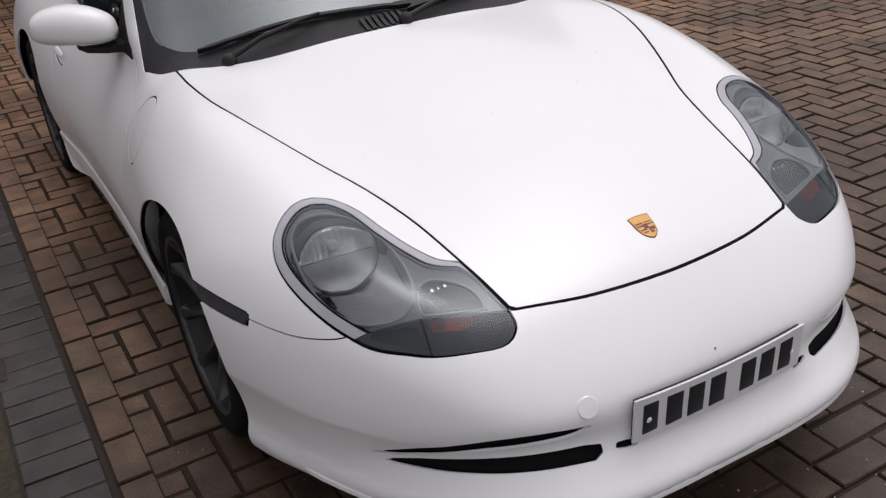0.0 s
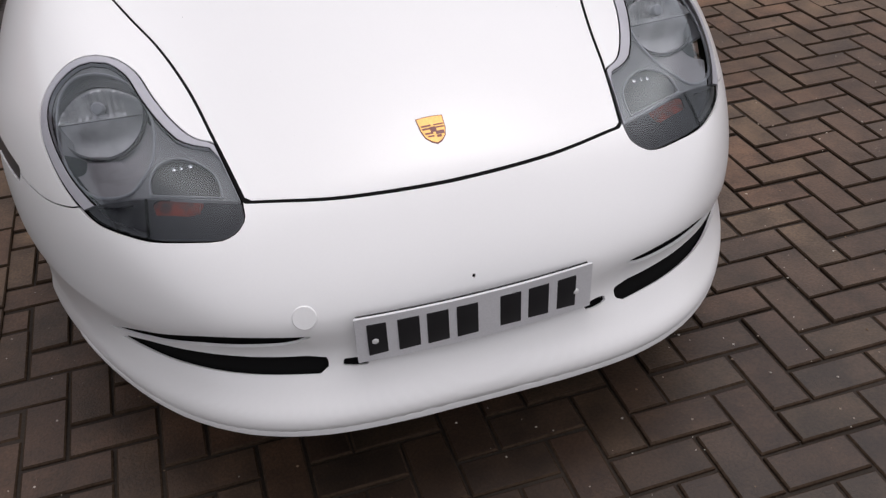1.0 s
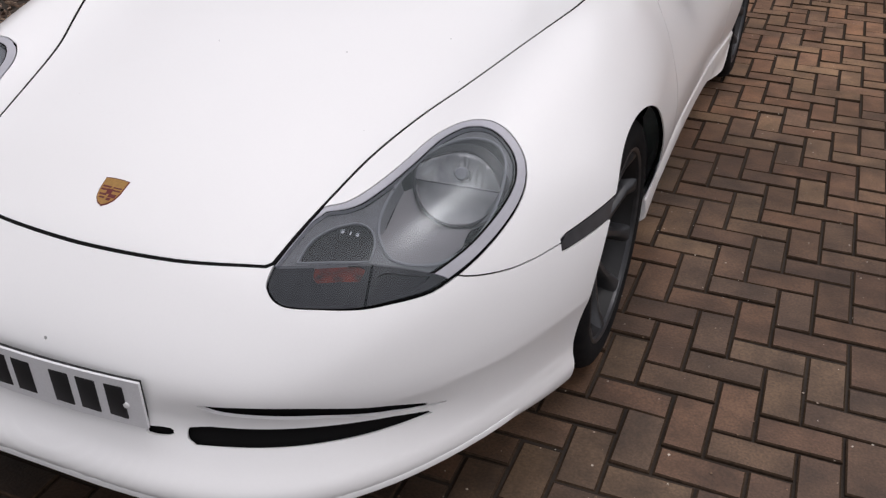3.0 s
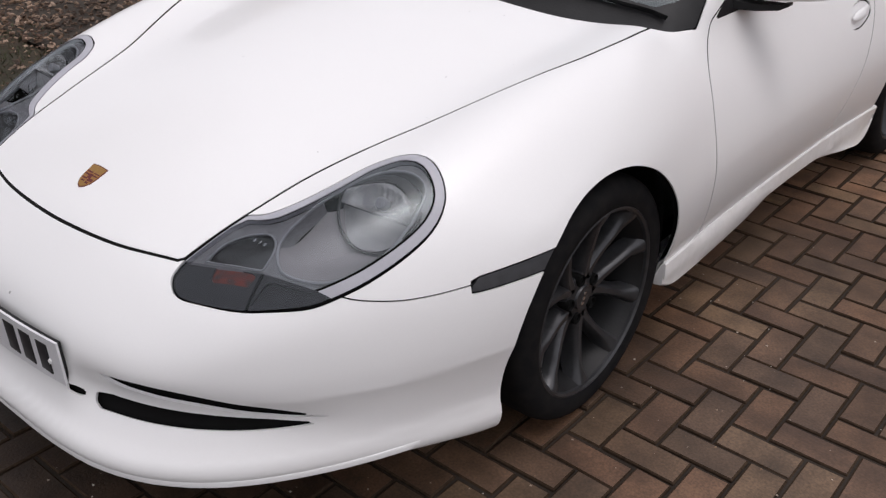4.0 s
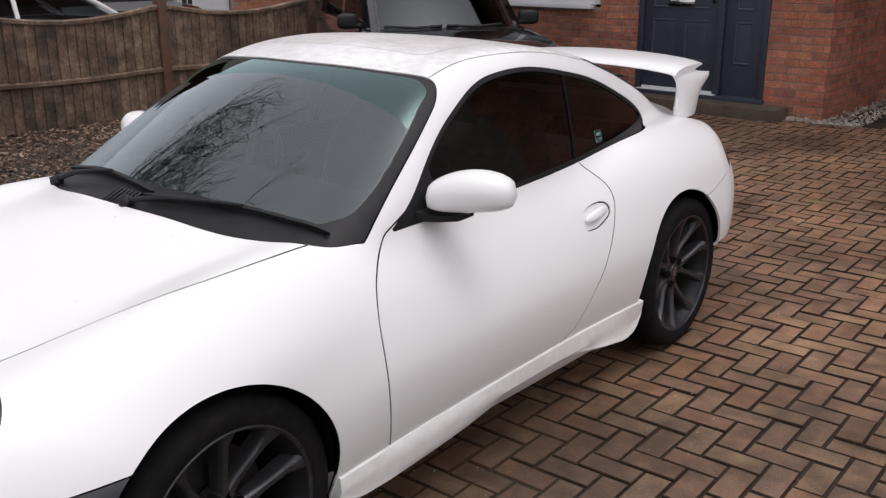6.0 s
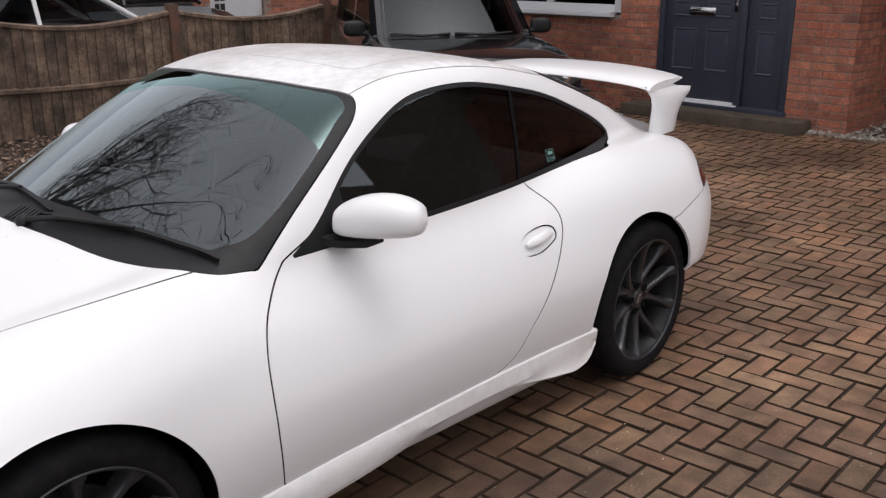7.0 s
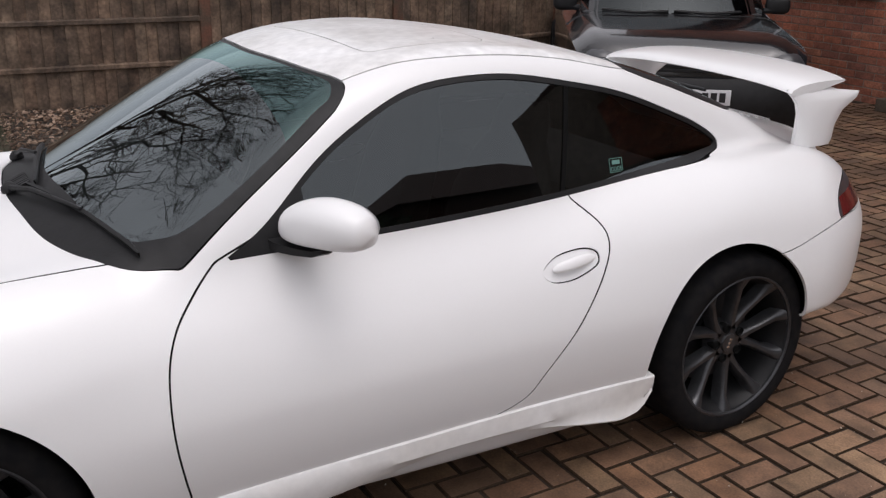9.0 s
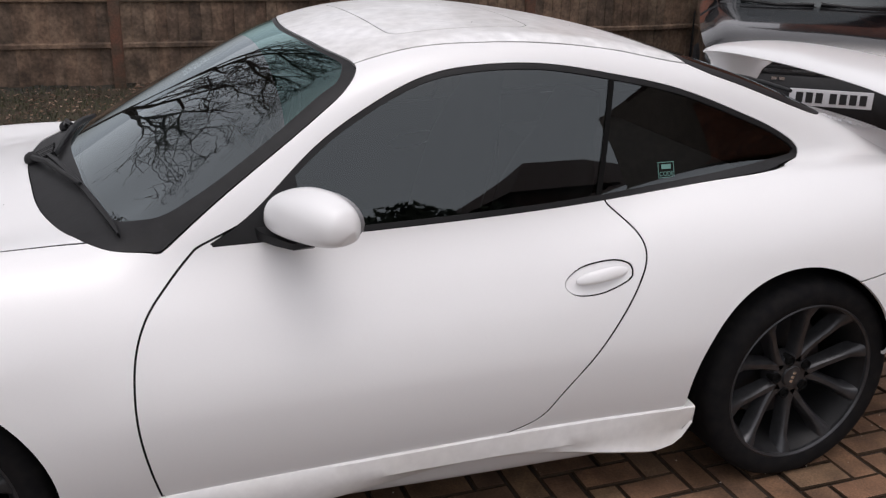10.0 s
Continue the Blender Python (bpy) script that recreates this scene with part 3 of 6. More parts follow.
for lamp in lamp_skins:
    lower, upper = split(lamp, lower_lamp(lamp[0]))
    cover, rim = split(upper, plan(LAMP_LINE)(upper[0]) + 0.024 * bezel_width(upper[0]))
    rim_seam, rim = split(rim, plan(LAMP_LINE)(rim[0]) + 0.0205 * bezel_width(rim[0]))
    head = panel("headlamp", rim, BEZEL, car, "clear headlamp with a grey bezel and amber indicator", edge=0.012)
    panel("bezel_seam", rim_seam, GAP_BLACK, head, edge=0.0, lift=-0.002)
    panel("cover", cover, LAMP_COVER, head, edge=0.0, lift=-0.001).visible_shadow = False
    panel("lower_cover", lower, LOWER_COVER, head, edge=0.0).visible_shadow = False
    eye, plate_skin = split(cover, plan(OVAL)(cover[0]))
    side = 1 if lamp[0][:, 0].mean() > 0 else -1
    fog, plate_skin = split(plate_skin, plan(FOG)(plate_skin[0]))
    panel("housing", plate_skin, HOUSING, head, edge=0.03, lift=-0.012)
    for name, piece, line, mat, deep in (("shield", eye, OVAL, LIGHT_SHIELD, 0.092), ("fog_lamp", fog, FOG, RIM_DARK, 0.02)):
        if name == "shield":
            px, py = np.abs(piece[0][:, 0]) - 0.615, piece[0][:, 1] + 0.560
            d = np.clip(1 - ((0.42 * px + 0.907 * py) / 0.185) ** 2 - ((0.907 * px - 0.42 * py) / 0.095) ** 2, 0, 1)
        else:
            d = np.clip(-plan(line)(piece[0]) / 0.07, 0, 1)
        sunk = (piece[0] - piece[1] * (0.016 + deep * np.sqrt(d))[:, None], body_normal(piece[0]), piece[2])
        panel(name, sunk, mat, head, edge=0.0)
    # the round reflector looks straight ahead out of the sunk shield
    ahead = Vector((side * 0.08, -0.86, 0.50)).normalized()
    seat_m = Matrix.Translation((side * 0.606, -0.540, 0.698)) @ ahead.to_track_quat("X", "Z").to_matrix().to_4x4()
    for name, prof, mat in (("reflector_rim", [(0.085, 0.002), (0.088, 0.004), (0.092, 0.002), (0.093, -0.006), (0.090, -0.025)], RIM_DARK),):
        bm = bmesh.new()
        spin(bm, prof, steps=48)
        seat_lamp_part(name, bm, mat, head, seat_m, 0.010)
    # a fluted bowl above a straight cut-off, a plainer darker step below it
    for name, a0, mat, shape in (("reflector", 0.0, BOWL_CHROME, lambda r, y, z: -0.030 * (1 - r * r) + 0.0014 * math.sin(y / 0.0021) * (r < 0.9)),
                                 ("lower_reflector", math.pi, LOWER_BOWL, lambda r, y, z: -0.014 + 0.010 * math.cos(z / 0.018) * (1 - r * r))):
        bm = bmesh.new()
        rings = []
        for k in range(15):
            r = max(0.02, k / 14)
            pts = [(0.086 * r * math.cos(a0 + math.pi * q / 60), 0.086 * r * math.sin(a0 + math.pi * q / 60)) for q in range(61)]
            rings.append([(shape(r, y, z), y, z - 0.010) for y, z in pts])
        loft(bm, rings, closed=False, caps=False)
        seat_lamp_part(name, bm, mat, head, seat_m, 0.011)
    bm = bmesh.new()
    box(bm, (-0.022, -0.080, -0.0125), (-0.002, 0.080, -0.0105))
    seat_lamp_part("cut_off", bm, RIM_DARK, head, seat_m, 0.012)
    bm = bmesh.new()
    spin(bm, [(0.0, -0.004), (0.010, -0.005), (0.013, -0.009), (0.012, -0.026)], (0, 0, 0.012), 24)
    seat_lamp_part("bulb_cap", bm, SATIN, head, seat_m, 0.011)
    for line, deep, r, mat in ((OVAL, 0.008, 0.0028, SATIN), (FOG, 0.010, 0.002, SATIN)):
        bm = bmesh.new()
        loop = [on_body(q[0], q[1]) for q in list(line[::3]) + [line[0]]]
        tube(bm, [(side * (a.x - b.x * deep), a.y - b.y * deep, a.z - b.z * deep) for a, b in loop], r, 6)
        part("trim_ring", bm, mat, head)
    # chrome chips added as the bright glint in the roof of the fog lamp
    bm = bmesh.new()
    top, nt = on_body(0.470, -0.727)
    for dx, wide in ((-0.016, 0.008), (0.0, 0.004), (0.014, 0.007)):
        box(bm, (-wide / 2, -0.005, -0.002), (wide / 2, 0.005, 0.002), 0.001, Matrix.Translation((side * (top.x + dx), top.y - nt.y * 0.016, top.z - nt.z * 0.016)) @ pose(0, 0, 0, 20))
    part("fog_glint", bm, CHROME, head)
    amber, dark = split(lower, plan(BLINK)(lower[0]))
    cell, dark = split(dark, plan(SIDE_CELL)(dark[0]))
    across = lambda v: np.abs(v[:, 0]) - 0.546 + 0.20 * (v[:, 1] + 0.80)
    dark, outer = split(dark, across(dark[0]) + 0.0022)
    divider, outer = split(outer, across(outer[0]) - 0.0022)
    panel("side_housing", outer, SMOKE, head, edge=0.014, lift=-0.008)
    panel("divider", divider, GAP_BLACK, head, edge=0.006, lift=-0.004)
    panel("indicator", amber, AMBER, head, "dull amber indicator", edge=0.01, lift=-0.012)
    panel("indicator_cell", cell, SMOKE, head, edge=0.01, lift=-0.016)
    panel("indicator_housing", dark, SMOKE, head, edge=0.014, lift=-0.008)
    back = split(lamp, plan(LAMP_LINE)(lamp[0]) - 0.01)[0]
    panel("lamp_back", back, HOUSING, head, edge=0.0, lift=-0.15)

# side skirts
for sx in (1, -1):
    bm = bmesh.new()
    rings = []
    for k in range(61):
        y = 0.335 + (1.962 - 0.335) * k / 60
        at = np.array(y)
        low = float(spl(at, (0.33, 0.40, 0.5, 0.65, 0.9, 1.1, 1.25, 1.45, 1.6, 1.75, 1.88, 1.93, 1.962), (0.222, 0.190, 0.178, 0.175, 0.182, 0.200, 0.212, 0.214, 0.205, 0.188, 0.180, 0.200, 0.246)))
        out = float(spl(at, (0.33, 0.6, 1.0, 1.4, 1.7, 1.962), (0.830, 0.824, 0.818, 0.820, 0.834, 0.842)))
        foot = float(spl(at, (0.33, 0.6, 1.0, 1.35, 1.5, 1.75, 1.962), (0.826, 0.812, 0.800, 0.792, 0.806, 0.842, 0.846)))
        t2 = float(spl(at, (0.33, 0.53, 1.1, 1.5, 1.962), (0.288, 0.290, 0.296, 0.303, 0.308)))
        top = flank_at(y, t2)[0].x
        rings.append([(sx * x, y, z) for x, z in ((top - 0.03, t2 + 0.004), (top + 0.003, t2 + 0.001), (top + 0.007, t2 - 0.003), ((top + out) / 2 + 0.005, t2 - 0.030), (out, max(0.240, low + 0.012)),
                                                   ((out + foot) / 2 - 0.004, low + 0.026), (foot, low + 0.008), (foot - 0.008, low), (foot - 0.05, low - 0.004), (0.66, low - 0.002))])
    loft(bm, rings)
    part("side_skirt", bm, SKIRT_PAINT, car, "white side skirt")

# door mirrors
def mirror(sx):
    bm = bmesh.new()
    rings = []
    base, axis, up = Vector((0.696, 0.843, 0.912)), Vector((0.234, 0.130, 0.018)), Vector((0, 0, 1))
    across = axis.cross(up).normalized()
    for k in range(25):
        u = k / 24
        fat = max(1e-3, math.sqrt(max(0, 1 - (2 * u - 1.0) ** 2)) ** 0.66)
        h = 0.061 * fat * (0.96 + 0.08 * u)
        d = 0.075 * fat * (0.9 + 0.15 * u)
        c = base + axis * u + up * (0.004 + 0.012 * math.sin(math.pi * u))
        ring = []
        for a in range(28):
            w = 2 * math.pi * a / 28
            co, si = math.cos(w), math.sin(w)
            q = math.copysign(abs(co) ** 0.85, co) * d * (1.0 if co > 0 else 0.72)
            ring.append(c + across * q + up * (math.copysign(abs(si) ** (0.9 if si > 0 else 0.65), si) * h * (1.06 if si > 0 else 0.90) + 0.006))
        rings.append([(sx * p.x, p.y, p.z) for p in ring])
    loft(bm, rings)
    shell = part("door_mirror", bm, WHITE_PAINT, car, "white door mirror on a black foot")
    bm = bmesh.new()
    loft(bm, [[(sx * (x + dx), y + dy, z + dz) for dx, dy, dz in ((0, -0.045 * s, -0.016 * s), (0, 0.045 * s, -0.014 * s), (0, 0.045 * s, 0.014 * s), (0, -0.045 * s, 0.014 * s))]
              for x, y, z, s in ((0.66, 0.83, 0.882, 0.9), (0.71, 0.84, 0.872, 0.75), (0.75, 0.865, 0.868, 0.65), (0.80, 0.89, 0.870, 0.5), (0.82, 0.90, 0.878, 0.3))])
    part("mirror_foot", bm, BLACK_PLASTIC, shell)
    bm = bmesh.new()
    gl = [base + axis * (0.5 + 0.42 * math.cos(w)) + up * (0.058 * math.sin(w) + 0.012) - across * 0.052 for w in [2 * math.pi * i / 24 for i in range(24)]]
    bm.faces.new([bm.verts.new((sx * p.x, p.y, p.z)) for p in gl])
    part("mirror_glass", bm, CHROME, shell, smooth=False)


mirror(1)
mirror(-1)
# door handles
for sx, door in ((1, door_obs[0]), (-1, door_obs[1])):
    bm = bmesh.new()
    rings = []
    for k in range(13):
        u = k / 12
        p, nn = flank_at(1.590 + 0.145 * u, 0.700 + 0.018 * u)
        fat = math.sqrt(max(0.02, 1 - (2 * u - 1) ** 2)) ** 0.6
        lift = 0.004 + 0.011 * math.sin(math.pi * min(1, u * 1.1))
        tall = 0.017 * fat
        up = Vector((0, 0, 1)) - nn * nn.z
        up.normalize()
        rings.append([p + nn * (lift + 0.006 * fat * math.cos(w)) + up * tall * math.sin(w) for w in [2 * math.pi * i / 12 for i in range(12)]])
    loft(bm, [[(sx * q.x, q.y, q.z) for q in r] for r in rings])
    part("door_handle", bm, WHITE_PAINT, door)

# number plate with plain bars in place of its characters
plate_ob = new("number_plate")
plate_ob.parent = car
plate_ob.matrix_world = Matrix.Translation((-0.006, -1.046, 0.406)) @ pose(0, 0, 0, 3, 0, 0.5)
bow = lambda x: 0.05 * x * x / 0.23
for nm, w, h, y0, y1, mat, lab in (("plate", 0.229, 0.052, -0.006, -0.001, PLATE_WHITE, "white reflective plate"), ("backing", 0.224, 0.048, 0.0, 0.008, BLACK_PLASTIC, "")):
    bm = bmesh.new()
    loft(bm, [[(x, y0 + bow(x), -h), (x, y0 + bow(x), h), (x, y1 + bow(x), h), (x, y1 + bow(x), -h)] for x in [w * (i / 8 - 1) for i in range(17)]])
    part(nm, bm, mat, plate_ob, lab)
for k, x in enumerate((-0.188, -0.132, -0.078, -0.022, 0.062, 0.118, 0.174)):
    bm = bmesh.new()
    box(bm, (x - 0.0205, -0.0072 + bow(x), -0.036), (x + 0.0205, -0.0035 + bow(x), 0.036), 0.001)
    part("bar", bm, INK, plate_ob)
for x in (-0.195, 0.195):
    bm = bmesh.new()
    bmesh.ops.create_uvsphere(bm, u_segments=12, v_segments=8, radius=0.007)
    bmesh.ops.transform(bm, matrix=pose(x, -0.0065 + bow(x), -0.004) @ Matrix.Diagonal((1, 0.5, 1, 1)), verts=bm.verts[:])
    part("screw_cap", bm, UPVC_WHITE, plate_ob)

# bonnet badge: a plain gold and maroon shield
p, nn = on_body(0.0, -0.789)
badge = new("badge")
badge.parent = car
xa = Vector((1, 0, 0))
ya = nn.cross(xa).normalized()
badge.matrix_world = Matrix(((xa.x, ya.x, nn.x, p.x), (xa.y, ya.y, nn.y, p.y), (xa.z, ya.z, nn.z, p.z), (0, 0, 0, 1)))


def shield_shape(bm, s, z0, z1):
    half = [(0.0, -0.034), (0.010, -0.029), (0.019, -0.018), (0.0235, -0.002), (0.0245, 0.014), (0.0255, 0.027), (0.013, 0.0285), (0.0, 0.029)]
    line = half + [(-x, y) for x, y in half[::-1][1:-1]]
    loft(bm, [[(x * s, y * s, z) for x, y in line] for z in (z0, z1)])


for nm, s, z0, z1, mat in (("badge_rim", 1.06, -0.001, 0.0020, MAROON), ("badge_field", 0.98, 0.0, 0.0028, GOLD)):
    bm = bmesh.new()
    shield_shape(bm, s, z0, z1)
    part(nm, bm, mat, badge, "gold and maroon enamel shield" if nm == "badge_field" else "")
bm = bmesh.new()
for x0, x1, y0, y1 in ((-0.021, -0.002, -0.001, 0.003), (-0.021, -0.002, 0.006, 0.010), (0.003, 0.019, -0.015, -0.007), (0.003, 0.012, -0.022, -0.0165), (0.003, 0.022, 0.000, 0.003), (0.003, 0.022, 0.0065, 0.0095), (-0.018, -0.002, -0.012, -0.008), (-0.014, -0.002, -0.019, -0.0155), (-0.006, 0.006, -0.008, 0.004)):
    box(bm, (x0, y0, 0.0022), (x1, y1, 0.0033))
part("badge_bands", bm, MAROON, badge, smooth=False)

# thin upright edge along the foot of the front lip
bm = bmesh.new()
rings = []
for k in range(61):
    x = 0.765 * math.sin(math.pi / 2 * (k / 30 - 1))
    at, out = nose_at(x, 0.232)
    out = Vector((out.x, out.y, 0)).normalized()
    ease = min(1, 6 * (1 - abs(k / 30 - 1)) + 0.15)
    rings.append([(at.x + out.x * d, at.y + out.y * d, z) for d, z in ((-0.03, 0.236), (0.001 * ease, 0.2355), (0.0025 * ease, 0.233), (0.0010 * ease, 0.220), (-0.003, 0.216), (-0.03, 0.215))])
loft(bm, rings)
part("front_lip", bm, WHITE_PAINT, car, "white upright edge under the front bumper")

# tow plug in the bumper
p, nn = nose_at(-0.315, 0.455)
bm = bmesh.new()
turn = nn.to_track_quat("X", "Z").to_matrix().to_4x4()
spin(bm, [(0.0, 0.003), (0.021, 0.0025), (0.0225, 0.001), (0.0225, -0.006)], steps=40)
bmesh.ops.transform(bm, matrix=Matrix.Translation(p) @ turn, verts=bm.verts[:])
part("towing_cap", bm, WHITE_PAINT, car)

# wipers on the screen
for start, end, pivot in (((0.05, 0.345), (0.645, 0.505), (0.02, 0.300)), ((-0.56, 0.470), (0.07, 0.365), (-0.50, 0.375))):
    a, b = np.array(start), np.array(end)
    pts = []
    for k in range(17):
        q = a + (b - a) * k / 16
        pp, n2 = on_body(q[0], q[1])
        pts.append((pp, n2))
    bm = bmesh.new()
    rings = []
    for i, (pp, n2) in enumerate(pts):
        way = (pts[min(i + 1, 16)][0] - pts[max(i - 1, 0)][0]).normalized()
        sd = way.cross(n2).normalized()
        s = 0.4 if i in (0, 16) else 1.0
        rings.append([pp + n2 * h + sd * w * s for w, h in ((-0.002, 0.0), (-0.007, 0.010), (-0.005, 0.017), (0.005, 0.017), (0.007, 0.010), (0.002, 0.0))])
    loft(bm, rings)
    blade = part("wiper", bm, BLACK_PLASTIC, car, "black wiper resting on the windscreen")
    mid, nm2 = pts[9]
    base, nb = on_body(*pivot)
    bm = bmesh.new()
    tube(bm, [base + nb * 0.012, base.lerp(mid, 0.35) + nb * 0.028, base.lerp(mid, 0.75) + nm2 * 0.028, mid + nm2 * 0.020], 0.009, 8, 0.005)
    bmesh.ops.create_uvsphere(bm, u_segments=12, v_segments=8, radius=0.022, matrix=Matrix.Translation(base + nb * 0.006))
    part("wiper_arm", bm, BLACK_PLASTIC, blade)
# washer grille on the cowl
bm = bmesh.new()
for k in range(7):
    q, nq = on_body(-0.10 + 0.02 * k, 0.327)
    box(bm, (-0.006, -0.03, -0.004), (0.006, 0.03, 0.004), 0.001, Matrix.Translation(q + nq * 0.002) @ pose(0, 0, 0, 24))
part("cowl_grille", bm, BLACK_PLASTIC, car)

# rear spoiler: an arched blade on two legs
spoiler = new("rear_spoiler")
spoiler.parent = car
spoiler.matrix_world = Matrix.Translation((0, -0.055, 0.002)) @ Matrix.Diagonal((0.97, 1, 1, 1))
bm = bmesh.new()
rings = []
for k in range(33):
    x = -0.53 + 1.06 * k / 32
    q = (x / 0.53) ** 2
    z = 1.105 - 0.026 * q - 0.010 * q ** 4
    y0, y1 = 2.835 + 0.035 * q, 3.185 - 0.030 * q
    thick = 0.022
    prof = [(0.0, 0.0), (0.04, 0.5), (0.16, 0.9), (0.4, 1.0), (0.7, 0.75), (0.95, 0.35), (1.0, 0.20), (0.98, 0.0), (0.7, -0.35), (0.4, -0.6), (0.15, -0.55), (0.04, -0.3)]
    rings.append([(x, y0 + (y1 - y0) * u, z - 0.012 + 0.028 * u + thick * h) for u, h in prof])
loft(bm, rings)
part("spoiler_blade", bm, WHITE_PAINT, spoiler, "white arched spoiler blade")
for sx in (1, -1):
    bm = bmesh.new()
    rings = []
    for z, y0, y1, x, wdt in ((0.852, 2.945, 3.130, 0.507, 0.028), (0.87, 2.935, 3.135, 0.510, 0.030), (0.93, 2.93, 3.135, 0.518, 0.028), (0.98, 2.925, 3.165, 0.522, 0.026),
                              (1.02, 2.91, 3.235, 0.522, 0.024), (1.042, 2.89, 3.250, 0.519, 0.018), (1.056, 2.875, 3.13, 0.514, 0.016), (1.072, 2.870, 3.08, 0.508, 0.012)):
        prof = [(0, -0.25), (0, 0.25), (0.08, 0.75), (0.3, 1.0), (0.7, 0.9), (0.95, 0.6), (1, 0.3), (1, -0.3), (0.95, -0.6), (0.7, -0.9), (0.3, -1.0), (0.08, -0.75)]
        rings.append([(sx * (x + wdt * h), y0 + (y1 - y0) * u, z) for u, h in prof])
    loft(bm, rings)
    part("spoiler_leg", bm, WHITE_PAINT, spoiler)
# engine lid: a raised pad under the blade, with slats in it
bm = bmesh.new()
rings = []
for k in range(17):
    y = 2.66 + 0.46 * k / 16
    rise = 0.003 + 0.050 * math.sin(math.pi / 2 * min(1, k / 13)) ** 2
    wide = 0.36 + 0.08 * min(1, k / 10)
    ring = []
    for i in range(17):
        x = wide * (i / 8 - 1)
        edge_by = 1 - (abs(x) / wide) ** 8
        ring.append(on_body(x, y)[0] + Vector((0, 0, -0.01 + (0.01 + rise) * edge_by)))
    rings.append(ring + [Vector((wide, y, ring[-1].z - 0.03)), Vector((-wide, y, ring[0].z - 0.03))])
loft(bm, rings)
engine_lid = part("engine_lid", bm, WHITE_PAINT, car, "white raised engine lid under the spoiler")
for k in range(6):
    y = 2.76 + 0.045 * k
    bm = bmesh.new()
    rings = []
    for i in range(9):
        x = -0.28 + 0.56 * i / 8
        pp = on_body(x, y)[0] + Vector((0, 0, 0.003 + 0.050 * math.sin(math.pi / 2 * min(1, (y - 2.66) / 0.374)) ** 2))
        rings.append([pp + Vector((0, w, h)) for w, h in ((-0.012, -0.004), (-0.010, 0.008), (0.010, 0.004), (0.012, -0.004))])
    loft(bm, rings)
    part("lid_slat", bm, WHITE_PAINT, engine_lid)
# rear wiper
bm = bmesh.new()
pts = [on_body(0.02 + 0.40 * k / 8, 2.58 - 0.10 * k / 8) for k in range(9)]
tube(bm, [pp + n2 * 0.018 for pp, n2 in pts], 0.009, 8, 0.006)
part("rear_wiper", bm, BLACK_PLASTIC, car)

# cabin: floor, dash, seats and wheel seen through the glass
bm = bmesh.new()
rings = []
for y, z, h in ((0.42, 0.86, 0.04), (0.55, 0.905, 0.06), (0.75, 0.915, 0.10), (0.88, 0.90, 0.14), (0.93, 0.85, 0.18)):
    rings.append([(x, y, z - 0.02 * (x / 0.6) ** 2 - d) for x, d in [(-0.6 + 0.15 * i, 0) for i in range(9)] + [(0.6 - 0.15 * i, h + 0.05) for i in range(9)]])
loft(bm, rings)
part("dashboard", bm, SEAT, car, "dark dashboard")
bm = bmesh.new()
box(bm, (-0.66, 0.5, 0.24), (0.66, 2.4, 0.30))
box(bm, (-0.60, 1.95, 0.3), (0.60, 2.5, 0.80), 0.05)
part("cabin_floor", bm, SEAT, car)
for sx in (1, -1):
    seat = new("front_seat")
    seat.parent = car
    seat.matrix_world = pose(sx * 0.34, 1.42, 0.30)
    bm = bmesh.new()
    box(bm, (-0.24, -0.30, 0.02), (0.24, 0.22, 0.20), 0.05)
    part("seat_cushion", bm, SEAT, seat)
    bm = bmesh.new()
    rings = []
    for z, y, w, d in ((0.14, 0.18, 0.22, 0.07), (0.30, 0.23, 0.24, 0.075), (0.48, 0.28, 0.24, 0.065), (0.60, 0.32, 0.20, 0.055), (0.68, 0.345, 0.13, 0.05), (0.74, 0.36, 0.12, 0.05), (0.80, 0.375, 0.09, 0.04)):
        rings.append([(w * math.copysign(abs(math.cos(a)) ** 0.6, math.cos(a)), y + d * math.copysign(abs(math.sin(a)) ** 0.7, math.sin(a)), z) for a in [2 * math.pi * i / 20 for i in range(20)]])
    loft(bm, rings)
    part("backrest", bm, SEAT, seat)
bm = bmesh.new()
ring_pts = [(0.185 * math.cos(a), 0.0, 0.185 * math.sin(a)) for a in [2 * math.pi * i / 40 for i in range(41)]]
tube(bm, ring_pts, 0.014, 8)
for a in (0, 90, 180, 270):
    tube(bm, [(0, 0.02, 0), (0.18 * math.cos(radians(a)), 0, 0.18 * math.sin(radians(a)))], 0.014, 6)
bmesh.ops.transform(bm, matrix=pose(-0.34, 1.02, 0.84, -25), verts=bm.verts[:])
part("steering_wheel", bm, SEAT, car)
# window sticker behind the quarter pane
STICKER = material("pale_green_sticker", (0.13, 0.27, 0.24), 0.5)
p, nn = flank_at(1.925, 0.935)
side_dir = Vector((0, 1, 0)) - nn * nn.y
side_dir.normalize()
up_dir = nn.cross(side_dir)
sm = Matrix(((side_dir.x, up_dir.x, nn.x, p.x), (side_dir.y, up_dir.y, nn.y, p.y), (side_dir.z, up_dir.z, nn.z, p.z), (0, 0, 0, 1)))
curve = bpy.data.curves.new("sticker_text", "FONT")
curve.body, curve.size, curve.align_x, curve.extrude = "CODE", 0.022, "CENTER", 0.0004
text = new("sticker_text", curve)
text.data.materials.append(STICKER)
text.parent = car
text.matrix_world = sm @ Matrix.Scale(0.8, 4) @ pose(0.0, -0.024, -0.003)
bm = bmesh.new()
box(bm, (-0.020, 0.000, -0.0035), (0.020, 0.016, -0.0025))
